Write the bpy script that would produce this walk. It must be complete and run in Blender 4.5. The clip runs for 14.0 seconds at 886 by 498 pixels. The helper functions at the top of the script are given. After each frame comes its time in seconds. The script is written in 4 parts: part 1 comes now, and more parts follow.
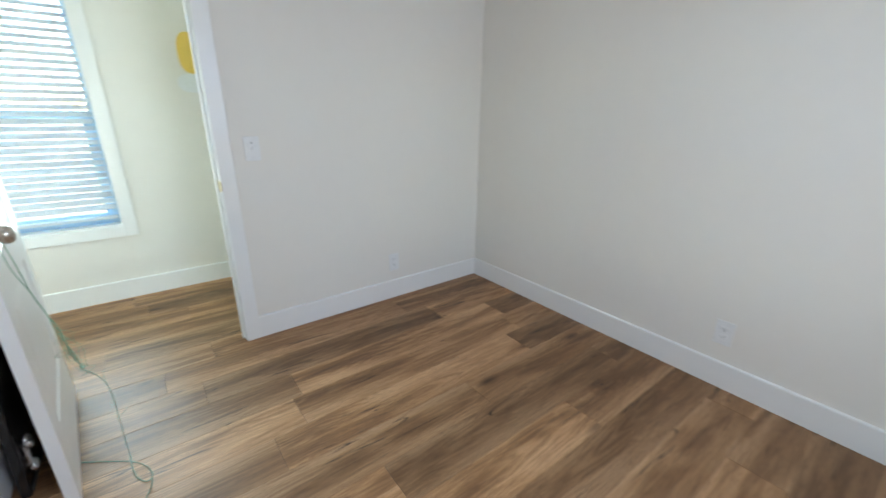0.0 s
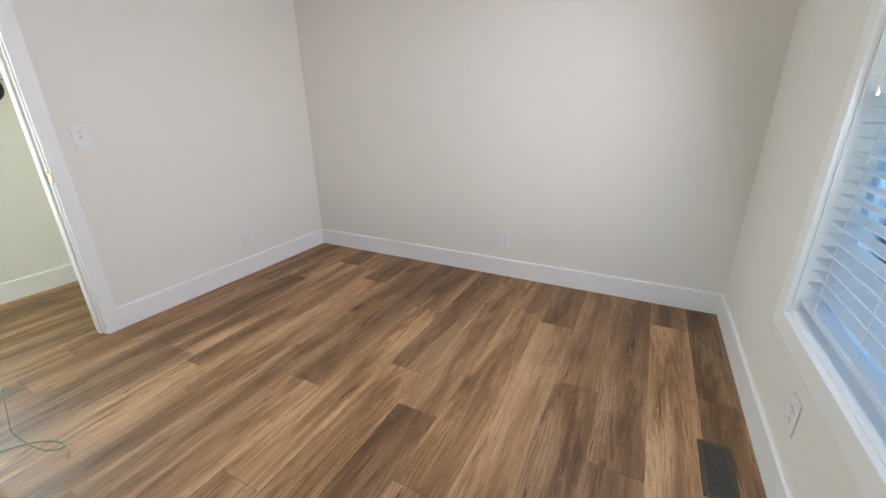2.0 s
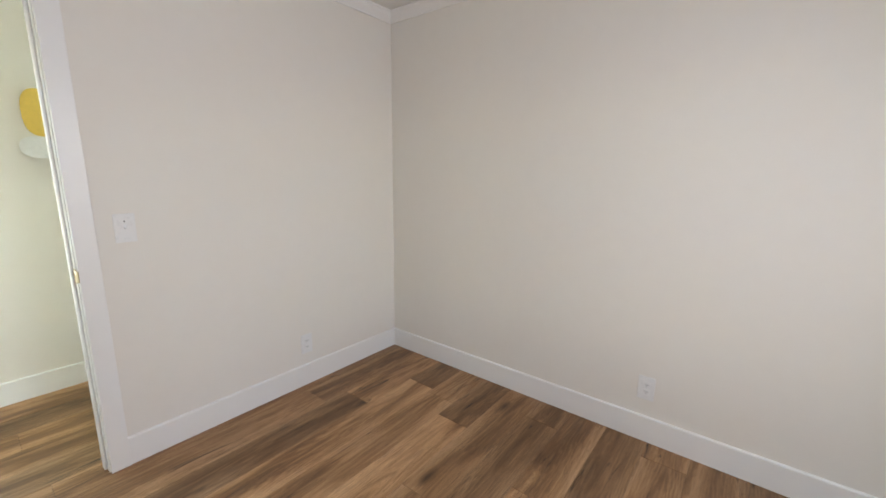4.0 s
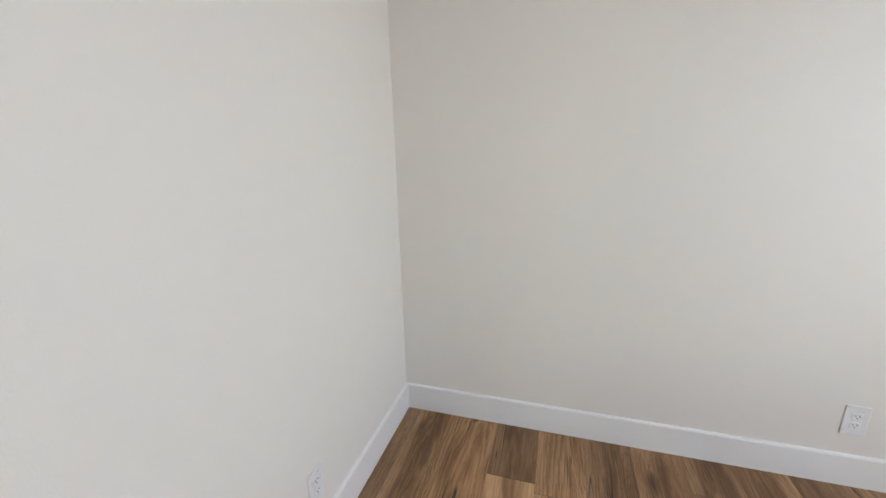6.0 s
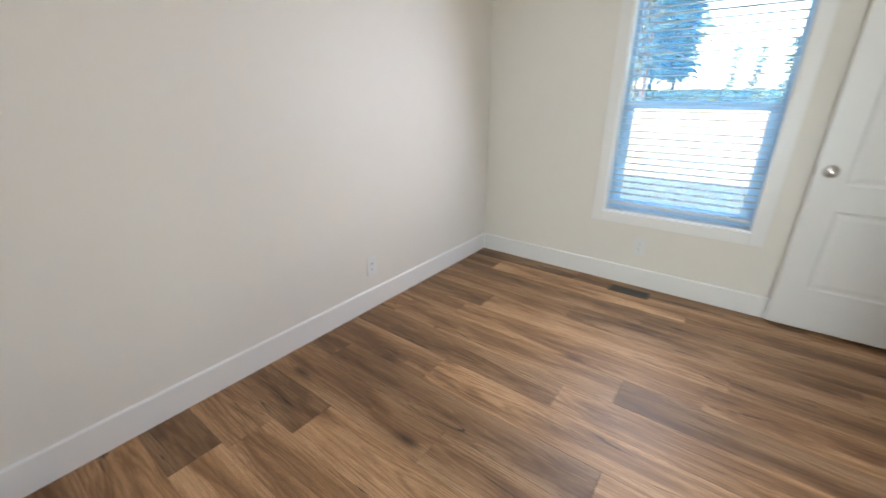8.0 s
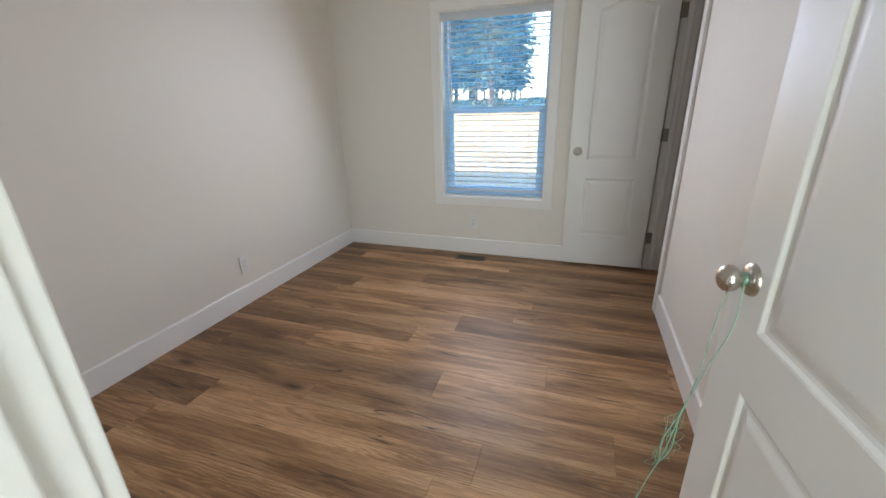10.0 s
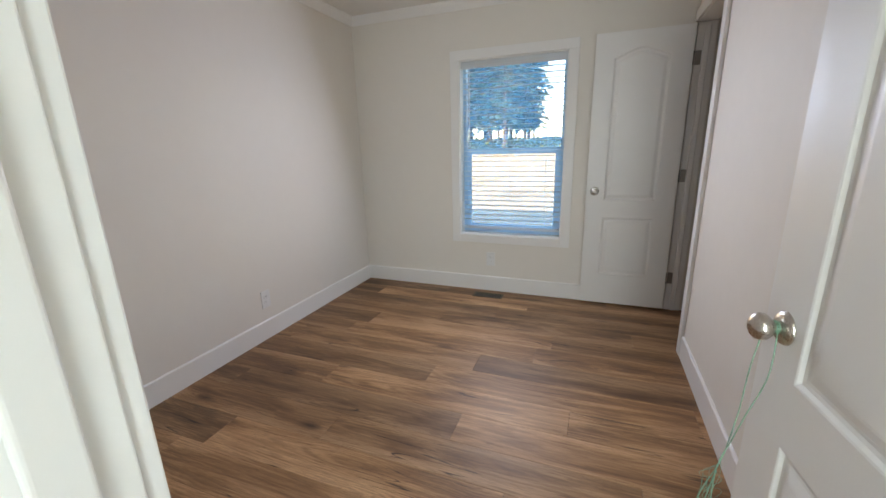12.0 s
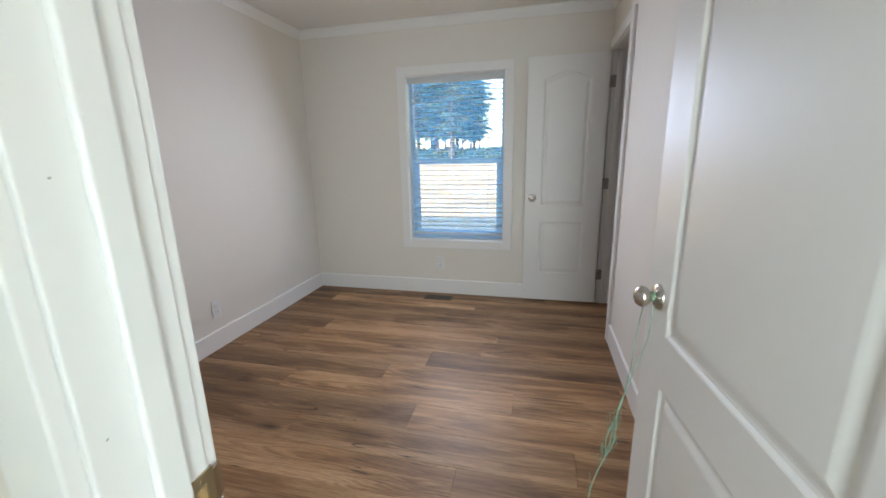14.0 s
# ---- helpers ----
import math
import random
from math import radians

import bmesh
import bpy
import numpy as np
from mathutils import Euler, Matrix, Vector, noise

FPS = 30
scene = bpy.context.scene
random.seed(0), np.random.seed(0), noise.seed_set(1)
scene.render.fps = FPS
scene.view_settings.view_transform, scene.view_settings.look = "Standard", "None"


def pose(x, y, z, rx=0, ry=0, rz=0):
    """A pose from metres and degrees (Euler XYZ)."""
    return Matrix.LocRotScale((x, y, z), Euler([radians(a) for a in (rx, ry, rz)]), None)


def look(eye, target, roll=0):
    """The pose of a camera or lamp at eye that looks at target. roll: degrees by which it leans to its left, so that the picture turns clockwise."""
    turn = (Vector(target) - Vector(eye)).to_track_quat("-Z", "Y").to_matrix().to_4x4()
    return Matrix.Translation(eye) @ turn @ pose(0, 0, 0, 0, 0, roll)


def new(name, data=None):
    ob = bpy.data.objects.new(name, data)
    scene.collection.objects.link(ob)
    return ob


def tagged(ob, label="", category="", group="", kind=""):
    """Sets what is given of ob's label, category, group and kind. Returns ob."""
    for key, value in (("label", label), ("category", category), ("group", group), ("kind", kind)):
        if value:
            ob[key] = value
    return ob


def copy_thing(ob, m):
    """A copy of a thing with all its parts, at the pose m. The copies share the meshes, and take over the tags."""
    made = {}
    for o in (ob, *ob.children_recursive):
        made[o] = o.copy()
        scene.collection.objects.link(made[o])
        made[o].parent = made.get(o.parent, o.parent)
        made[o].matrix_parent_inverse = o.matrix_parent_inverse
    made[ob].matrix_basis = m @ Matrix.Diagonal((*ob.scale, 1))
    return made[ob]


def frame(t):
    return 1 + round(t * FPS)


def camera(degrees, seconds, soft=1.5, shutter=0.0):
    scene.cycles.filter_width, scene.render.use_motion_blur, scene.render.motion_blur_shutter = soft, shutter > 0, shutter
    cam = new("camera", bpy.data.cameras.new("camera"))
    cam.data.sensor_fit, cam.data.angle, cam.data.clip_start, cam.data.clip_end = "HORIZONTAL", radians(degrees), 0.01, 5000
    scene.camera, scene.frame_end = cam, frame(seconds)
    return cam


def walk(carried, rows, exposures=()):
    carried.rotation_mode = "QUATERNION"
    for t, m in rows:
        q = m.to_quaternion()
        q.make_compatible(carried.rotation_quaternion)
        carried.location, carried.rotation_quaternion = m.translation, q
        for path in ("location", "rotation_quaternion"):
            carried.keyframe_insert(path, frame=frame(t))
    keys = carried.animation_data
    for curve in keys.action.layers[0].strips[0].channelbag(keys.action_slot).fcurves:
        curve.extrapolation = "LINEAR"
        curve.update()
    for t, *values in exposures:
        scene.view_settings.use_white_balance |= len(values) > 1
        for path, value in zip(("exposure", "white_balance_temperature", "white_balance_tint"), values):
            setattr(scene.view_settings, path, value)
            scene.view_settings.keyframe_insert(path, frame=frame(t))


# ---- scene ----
cam = camera(96.9, 14.0, soft=1.5, shutter=0.25)
PATH = [
    (0, (2.111, 2.309, 1.283), (0.959, 0.81, 0.631), 0.6),
    (0.1, (2.162, 2.337, 1.289), (0.892, 0.933, 0.646), 1.2),
    (0.2, (2.188, 2.355, 1.285), (0.833, 1.028, 0.65), 1.2),
    (0.3, (2.216, 2.383, 1.277), (0.804, 1.116, 0.644), 0.9),
    (0.5, (2.258, 2.438, 1.266), (0.772, 1.256, 0.639), 0.6),
    (1, (2.349, 2.542, 1.249), (0.763, 1.49, 0.635), 0.0),
    (1.5, (2.559, 2.625, 1.26), (0.904, 1.707, 0.613), -0.5),
    (2, (2.653, 2.673, 1.235), (0.988, 1.808, 0.542), -0.9),
    (2.1, (2.64, 2.678, 1.227), (0.976, 1.81, 0.534), -1.1),
    (2.5, (2.602, 2.672, 1.244), (0.931, 1.786, 0.594), -1.2),
    (3, (2.43, 2.629, 1.294), (0.795, 1.613, 0.751), -1.3),
    (3.5, (2.23, 2.469, 1.281), (0.682, 1.302, 0.789), -0.3),
    (4, (2.082, 2.133, 1.349), (0.543, 0.914, 0.969), 0.7),
    (6.3, (1.621, 0.592, 1.324), (-0.283, 0.226, 0.83), -2.1),
    (6.5, (1.66, 0.535, 1.285), (-0.276, 0.329, 0.829), -3.0),
    (6.9, (1.652, 0.35, 1.345), (-0.251, 0.627, 0.794), -2.6),
    (7.2, (1.647, 0.315, 1.326), (-0.175, 0.9, 0.747), -2.7),
    (7.5, (1.597, 0.317, 1.323), (-0.052, 1.264, 0.702), -1.8),
    (8, (1.746, 0.255, 1.295), (0.623, 1.745, 0.572), 0.1),
    (8.5, (1.946, 0.133, 1.281), (1.188, 1.818, 0.515), 0.2),
    (8.7, (1.995, 0.117, 1.283), (1.3, 1.825, 0.51), -0.1),
    (10.8, (2.165, -0.232, 1.276), (1.546, 1.566, 0.658), -1.3),
    (11, (2.16, -0.217, 1.283), (1.535, 1.583, 0.674), -1.2),
    (11.5, (2.147, -0.188, 1.282), (1.487, 1.615, 0.724), -1.3),
    (12, (2.127, -0.157, 1.303), (1.425, 1.646, 0.796), -1.5),
    (12.5, (2.107, -0.092, 1.319), (1.372, 1.711, 0.864), -1.5),
    (13, (2.092, -0.023, 1.318), (1.37, 1.792, 0.887), -1.6),
    (13.5, (2.133, -0.12, 1.325), (1.49, 1.726, 0.902), -1.4),
    (14, (2.179, -0.325, 1.312), (1.716, 1.563, 0.843), -1.2),
]
walk(cam, [(t, look(eye, target, roll)) for t, eye, target, roll in PATH],
     exposures=[(0.0, 3.18, 7100, 7), (0.5, 3.24, 7150, 8), (1.5, 3.36, 7400, 11.5), (2.5, 3.34, 8050, 15), (4.0, 3.26, 8250, 14.5),
                (6.5, 3.58, 7450, 11), (7.5, 3.60, 7550, 11), (8.5, 3.16, 8150, 16.5), (11.0, 2.90, 7800, 14.5), (12.0, 2.88, 8000, 16.5), (13.5, 2.90, 8150, 17), (14.0, 2.90, 7650, 15)])

# ---------------------------------------------------------------- light
SUN_ELEV, SUN_AZ = 18.0, 218.0      # degrees; azimuth clockwise from +y (north)
world = bpy.data.worlds.new("world")
scene.world = world
world.use_nodes = True
wn, wl = world.node_tree.nodes, world.node_tree.links
sky = wn.new("ShaderNodeTexSky")
sky.sky_type = 'NISHITA'
sky.sun_disc = False
sky.sun_elevation, sky.sun_rotation = radians(SUN_ELEV), radians(SUN_AZ)
sky.air_density, sky.dust_density, sky.ozone_density = 1.0, 0.6, 1.6
wl.new(sky.outputs[0], wn["Background"].inputs[0])
wn["Background"].inputs[1].default_value = 0.15

sun_data = bpy.data.lights.new("sun", 'SUN')
sun_data.energy, sun_data.angle, sun_data.color = 3.2, radians(0.53), (1.0, 0.93, 0.82)
sun = new("sun", sun_data)
a, e = radians(SUN_AZ), radians(SUN_ELEV)
sun.matrix_world = look((0, 0, 0), (-math.sin(a) * math.cos(e), -math.cos(a) * math.cos(e), -math.sin(e)))


def area_lamp(name, at, to, w, h, watts, color, spread=180.0):
    data = bpy.data.lights.new(name, 'AREA')
    data.shape, data.size, data.size_y, data.energy, data.color = 'RECTANGLE', w, h, watts, color
    data.spread = radians(spread)
    ob = new(name, data)
    ob.matrix_world = look(at, to)
    return ob


# daylight entering by the two windows: blue skylight from above, warm light from the sunlit field below
area_lamp("daylight_fill", (1.44, 3.085, 1.57), (1.44, 1.4, 0.957), 0.76, 0.70, 2.75, (0.54, 0.69, 1.0), 168.0)
area_lamp("window_field_light", (1.44, 3.085, 0.92), (1.44, 1.4, 1.533), 0.76, 0.70, 0.50, (1.0, 0.80, 0.58), 168.0)
area_lamp("daylight_fill", (2.71, -1.020, 1.27), (2.71, 0.0, 1.13), 0.84, 1.34, 2.8, (0.66, 0.88, 1.0), 104.0)
# fill lamps added at the unseen hall ends to brighten hall walls and floor
area_lamp("daylight_fill", (4.28, -0.60, 1.35), (2.0, -0.62, 1.1), 0.80, 1.40, 0.35, (0.80, 1.0, 0.97))
area_lamp("daylight_fill", (-1.58, -0.60, 1.35), (1.0, -0.62, 1.1), 0.80, 1.40, 4.6, (0.64, 0.94, 1.0))

# ---------------------------------------------------------------- materials
def material(name, rough=0.5, metal=0.0, spec=0.5):
    m = bpy.data.materials.new(name)
    m.use_nodes = True
    n, l = m.node_tree.nodes, m.node_tree.links
    b = n["Principled BSDF"]
    b.inputs["Roughness"].default_value = rough
    b.inputs["Metallic"].default_value = metal
    b.inputs["Specular IOR Level"].default_value = spec
    return m, n, l, b


def mix_rgb(n, l, fac, c1, c2, mode='MIX'):
    x = n.new("ShaderNodeMix")
    x.data_type, x.blend_type = 'RGBA', mode
    for sock, v in ((x.inputs[0], fac), (x.inputs[6], c1), (x.inputs[7], c2)):
        if isinstance(v, (tuple, float, int)):
            sock.default_value = v if not isinstance(v, tuple) else (*v, 1.0)[:4]
        else:
            l.new(v, sock)
    return x.outputs[2]


def noise_tex(n, l, vec, scale, detail=4.0, rough=0.55, dist=0.0):
    t = n.new("ShaderNodeTexNoise")
    t.inputs["Scale"].default_value, t.inputs["Detail"].default_value = scale, detail
    t.inputs["Roughness"].default_value, t.inputs["Distortion"].default_value = rough, dist
    if vec is not None:
        l.new(vec, t.inputs["Vector"])
    return t.outputs[0]


def ramp(n, l, fac, stops):
    r = n.new("ShaderNodeValToRGB")
    el = r.color_ramp.elements
    while len(el) < len(stops):
        el.new(0.5)
    for s, (p, c) in zip(el, stops):
        s.position, s.color = p, (*c, 1.0) if isinstance(c, tuple) else (c, c, c, 1.0)
    l.new(fac, r.inputs[0])
    return r.outputs[0]


def bump(n, l, b, height, strength, dist):
    x = n.new("ShaderNodeBump")
    x.inputs["Strength"].default_value, x.inputs["Distance"].default_value = strength, dist
    l.new(height, x.inputs["Height"])
    l.new(x.outputs[0], b.inputs["Normal"])


def coords(n, kind="Object"):
    return n.new("ShaderNodeTexCoord").outputs[kind]


def painted(name, c, rough, var=0.03, grain=260.0, strength=0.12, spec=0.4):
    """Paint: a little unevenness in tone and a fine roller or spray texture."""
    m, n, l, b = material(name, rough, 0.0, spec)
    v = coords(n)
    big = noise_tex(n, l, v, 1.3, 3.0)
    mid = noise_tex(n, l, v, 14.0, 3.0)
    dark = tuple(x * (1 - var) for x in c)
    c1 = mix_rgb(n, l, big, dark, c)
    l.new(mix_rgb(n, l, ramp(n, l, mid, [(0.35, 0.0), (0.75, 0.35)]), c1, tuple(x * (1 - var * 1.5) for x in c)), b.inputs["Base Color"])
    l.new(ramp(n, l, mid, [(0.3, rough - 0.05), (0.7, rough + 0.05)]), b.inputs["Roughness"])
    bump(n, l, b, noise_tex(n, l, v, grain, 3.0), strength, 0.002)
    return m


def plain(name, c, rough=0.4, metal=0.0, var=0.08, scale=60.0):
    m, n, l, b = material(name, rough, metal)
    f = noise_tex(n, l, coords(n), scale, 4.0)
    l.new(mix_rgb(n, l, f, tuple(x * (1 - var) for x in c), tuple(min(1.0, x * (1 + var)) for x in c)), b.inputs["Base Color"])
    l.new(ramp(n, l, f, [(0.3, max(0.02, rough - 0.06)), (0.7, rough + 0.06)]), b.inputs["Roughness"])
    return m


def plank_vinyl():
    """Printed oak vinyl: long grain, darker cathedral figure, knots and a few cracks; each plank its own tone."""
    m, n, l, b = material("oak_vinyl", 0.5, 0.0, 0.50)
    info = n.new("ShaderNodeObjectInfo")
    mul = n.new("ShaderNodeMath"); mul.operation = 'MULTIPLY'; mul.inputs[1].default_value = 57.0
    l.new(info.outputs["Random"], mul.inputs[0])
    add = n.new("ShaderNodeVectorMath"); add.operation = 'ADD'
    comb = n.new("ShaderNodeCombineXYZ")
    for i in range(3):
        l.new(mul.outputs[0], comb.inputs[i])
    l.new(coords(n), add.inputs[0]); l.new(comb.outputs[0], add.inputs[1])

    def stretched(sx, sy):
        mp = n.new("ShaderNodeMapping")
        mp.inputs["Scale"].default_value = (sx, sy, 1.0)
        l.new(add.outputs[0], mp.inputs[0])
        return mp.outputs[0]
    def maths(op, a, b=0.0, c=0.0):
        x = n.new("ShaderNodeMath"); x.operation = op
        for k, v in enumerate((a, b, c)):
            if isinstance(v, (int, float)):
                x.inputs[k].default_value = v
            else:
                l.new(v, x.inputs[k])
        return x.outputs[0]
    broad = noise_tex(n, l, stretched(1.3, 9.0), 1.0, 4.0, 0.55, 0.9)
    streak = noise_tex(n, l, stretched(1.9, 30.0), 1.0, 5.0, 0.62, 1.4)
    fine = noise_tex(n, l, stretched(5.0, 300.0), 1.0, 3.0, 0.65)
    pores = noise_tex(n, l, stretched(22.0, 520.0), 1.0, 2.0, 0.6)
    # heartwood: darker along the middle of a board, pale sapwood at its edges
    sep = n.new("ShaderNodeSeparateXYZ"); l.new(coords(n), sep.inputs[0])
    mid = maths('ADD', maths('MULTIPLY', maths('FRACT', maths('MULTIPLY', info.outputs["Random"], 7.3)), 0.09), 0.053)
    dy = maths('ADD', maths('SUBTRACT', sep.outputs[1], mid), maths('MULTIPLY', maths('SUBTRACT', broad, 0.5), 0.11))
    dx = maths('MULTIPLY', maths('SUBTRACT', sep.outputs[0], maths('MULTIPLY', info.outputs["Random"], 1.3)), 0.055)
    pith = maths('SQRT', maths('ADD', maths('MULTIPLY', dy, dy), maths('ADD', maths('MULTIPLY', dx, dx), 0.00004)))
    heart = maths('MULTIPLY_ADD', pith, -1.7, maths('MULTIPLY_ADD', broad, 0.75, maths('MULTIPLY_ADD', streak, 0.50, -0.035)))
    # knots
    vor = n.new("ShaderNodeTexVoronoi")
    vor.inputs["Scale"].default_value = 1.0
    l.new(stretched(1.5, 4.4), vor.inputs["Vector"])
    wob = maths('MULTIPLY_ADD', streak, 0.16, vor.outputs["Distance"])
    near = ramp(n, l, wob, [(0.08, 1.0), (0.24, 0.40), (0.52, 0.0)])
    heart = maths('MULTIPLY_ADD', near, 0.10, heart)
    # cathedral figure: growth rings cut at a slant, bent round the knots
    bend = maths('MULTIPLY_ADD', near, -0.020, maths('MULTIPLY_ADD', streak, 0.010, pith))
    rings = maths('MULTIPLY_ADD', maths('SINE', maths('MULTIPLY', bend, 500.0)), 0.5, 0.5)
    patch = noise_tex(n, l, stretched(1.6, 5.0), 1.0, 2.0, 0.5)
    tone = ramp(n, l, heart, [(0.34, (0.520, 0.330, 0.205)), (0.44, (0.400, 0.240, 0.140)), (0.53, (0.262, 0.147, 0.081)), (0.65, (0.150, 0.080, 0.044))])
    amount = maths('MULTIPLY', ramp(n, l, rings, [(0.50, 0.0), (0.95, 1.0)]), ramp(n, l, patch, [(0.36, 0.06), (0.60, 0.52)]))
    c = mix_rgb(n, l, maths('MULTIPLY', amount, ramp(n, l, fine, [(0.35, 1.0), (0.65, 0.45)])), tone, (0.110, 0.058, 0.030))
    c = mix_rgb(n, l, maths('MULTIPLY', ramp(n, l, rings, [(0.05, 0.20), (0.30, 0.0)]), ramp(n, l, patch, [(0.36, 0.1), (0.60, 1.0)])), c, (0.540, 0.350, 0.215))
    c = mix_rgb(n, l, ramp(n, l, streak, [(0.30, 0.36), (0.44, 0.0)]), c, (0.140, 0.076, 0.040))
    c = mix_rgb(n, l, ramp(n, l, streak, [(0.58, 0.0), (0.72, 0.30)]), c, (0.560, 0.365, 0.225))
    c = mix_rgb(n, l, ramp(n, l, fine, [(0.36, 0.36), (0.54, 0.0)]), c, (0.140, 0.076, 0.041))
    c = mix_rgb(n, l, ramp(n, l, pores, [(0.34, 0.45), (0.44, 0.0)]), c, (0.090, 0.048, 0.026))
    c = mix_rgb(n, l, ramp(n, l, wob, [(0.09, 0.85), (0.20, 0.0)]), c, (0.042, 0.023, 0.014))
    # thin dark checks
    chk = noise_tex(n, l, stretched(1.1, 24.0), 1.0, 1.5, 0.4, 0.4)
    gate = noise_tex(n, l, stretched(2.4, 7.0), 1.0, 1.0)
    g = maths('MULTIPLY', ramp(n, l, chk, [(0.486, 0.0), (0.5, 1.0), (0.514, 0.0)]), ramp(n, l, gate, [(0.54, 0.0), (0.60, 0.98)]))
    c = mix_rgb(n, l, g, c, (0.022, 0.013, 0.009))
    # plank to plank tone
    hsv = n.new("ShaderNodeHueSaturation")
    l.new(c, hsv.inputs["Color"])
    l.new(ramp(n, l, info.outputs["Random"], [(0.0, 0.70), (0.5, 1.02), (1.0, 1.32)]), hsv.inputs["Value"])
    hsv.inputs["Saturation"].default_value = 1.14
    l.new(hsv.outputs[0], b.inputs["Base Color"])
    l.new(ramp(n, l, streak, [(0.3, 0.53), (0.7, 0.45)]), b.inputs["Roughness"])
    bump(n, l, b, fine, 0.10, 0.001)
    return m


def glass_material():
    m, n, l, b = material("window_glass", 0.0)
    out = n["Material Output"]
    tr = n.new("ShaderNodeBsdfTransparent"); tr.inputs[0].default_value = (0.95, 0.97, 1.0, 1)
    gl = n.new("ShaderNodeBsdfGlossy"); gl.inputs["Roughness"].default_value = 0.01
    fr = n.new("ShaderNodeFresnel"); fr.inputs[0].default_value = 1.35
    # a blue translucent share paints a daylight haze over the view outdoors
    haze = n.new("ShaderNodeBsdfTranslucent"); haze.inputs[0].default_value = (0.12, 0.56, 1.0, 1)
    haze_mix = n.new("ShaderNodeMixShader")
    l.new(ramp(n, l, noise_tex(n, l, coords(n), 3.0, 4.0), [(0.3, 0.14), (0.7, 0.18)]), haze_mix.inputs[0])
    l.new(tr.outputs[0], haze_mix.inputs[1]); l.new(haze.outputs[0], haze_mix.inputs[2])
    mx = n.new("ShaderNodeMixShader")
    l.new(fr.outputs[0], mx.inputs[0]); l.new(haze_mix.outputs[0], mx.inputs[1]); l.new(gl.outputs[0], mx.inputs[2])
    l.new(mx.outputs[0], out.inputs[0])
    return m


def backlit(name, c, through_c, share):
    """Thin white vinyl: paint-like, with some daylight passing through, coloured by through_c."""
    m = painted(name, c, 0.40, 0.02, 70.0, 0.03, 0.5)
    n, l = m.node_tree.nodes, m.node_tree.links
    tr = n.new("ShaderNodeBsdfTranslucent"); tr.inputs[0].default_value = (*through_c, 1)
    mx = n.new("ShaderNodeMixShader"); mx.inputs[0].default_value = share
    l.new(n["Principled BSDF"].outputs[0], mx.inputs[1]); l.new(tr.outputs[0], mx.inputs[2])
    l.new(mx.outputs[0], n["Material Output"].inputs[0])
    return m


def brushed(name, c, rough):
    m, n, l, b = material(name, rough, 1.0)
    v = coords(n)
    mp = n.new("ShaderNodeMapping"); mp.inputs["Scale"].default_value = (900, 900, 30)
    l.new(v, mp.inputs[0])
    f = noise_tex(n, l, mp.outputs[0], 1.0, 3.0)
    l.new(mix_rgb(n, l, f, tuple(x * 0.88 for x in c), c), b.inputs["Base Color"])
    l.new(ramp(n, l, f, [(0.3, rough - 0.06), (0.7, rough + 0.08)]), b.inputs["Roughness"])
    return m


def mottled(name, stops, scale, rough=0.9, strength=0.4, dist=0.05):
    m, n, l, b = material(name, rough, 0.0, 0.2)
    v = coords(n)
    f1, f2 = noise_tex(n, l, v, scale, 6.0, 0.6), noise_tex(n, l, v, scale * 9, 4.0, 0.6)
    c = ramp(n, l, f1, stops)
    l.new(mix_rgb(n, l, ramp(n, l, f2, [(0.35, 0.35), (0.6, 0.0)]), c, tuple(x * 0.55 for x in stops[0][1])), b.inputs["Base Color"])
    bump(n, l, b, f2, strength, dist)
    return m


def needle_material():
    """Fir needles: bluish shade and yellower sunlit sprays put into the colour; some light passes through."""
    m, n, l, b = material("fir_needles", 0.7, 0.0, 0.2)
    v = coords(n)
    # blue stops paint sky-lit shade, the yellow stop sunlit patches
    c = ramp(n, l, noise_tex(n, l, v, 0.55, 4.0), [(0.35, (0.050, 0.120, 0.150)), (0.52, (0.075, 0.145, 0.150)), (0.66, (0.200, 0.210, 0.070))])
    l.new(c, b.inputs["Base Color"])
    tr = n.new("ShaderNodeBsdfTranslucent")
    l.new(c, tr.inputs[0])
    mx = n.new("ShaderNodeMixShader"); mx.inputs[0].default_value = 0.5
    l.new(b.outputs[0], mx.inputs[1]); l.new(tr.outputs[0], mx.inputs[2])
    l.new(mx.outputs[0], n["Material Output"].inputs[0])
    return m


WALL = painted("wall_paint", (0.82, 0.785, 0.728), 0.62, 0.03, 190.0, 0.22)
CEIL = painted("ceiling_paint", (0.80, 0.79, 0.77), 0.85, 0.03, 120.0, 0.35, 0.2)
TRIM = painted("trim_enamel", (0.86, 0.855, 0.84), 0.36, 0.02, 90.0, 0.05, 0.5)
DOORP = painted("door_enamel", (0.85, 0.845, 0.83), 0.40, 0.025, 140.0, 0.08, 0.5)
# paint darkened so that the closet's shade is in its colour
CLOSET_SHADE = painted("closet_shade_paint", (0.42, 0.38, 0.34), 0.8)
# blue through colour puts a sky-blue backlight glow into the white frame
VINYLW = backlit("window_vinyl_blue_backlight", (0.80, 0.82, 0.84), (0.50, 0.76, 0.95), 0.65)
SLATM = backlit("blind_slat_white", (0.80, 0.81, 0.82), (0.84, 0.90, 0.93), 0.40)
PLATE = plain("plate_plastic", (0.80, 0.80, 0.79), 0.30, 0.0, 0.02)
SLOT = plain("slot_dark", (0.03, 0.03, 0.03), 0.6)
NICKEL = brushed("satin_nickel", (0.62, 0.58, 0.53), 0.27)
BRASS = brushed("antique_brass", (0.50, 0.40, 0.25), 0.34)
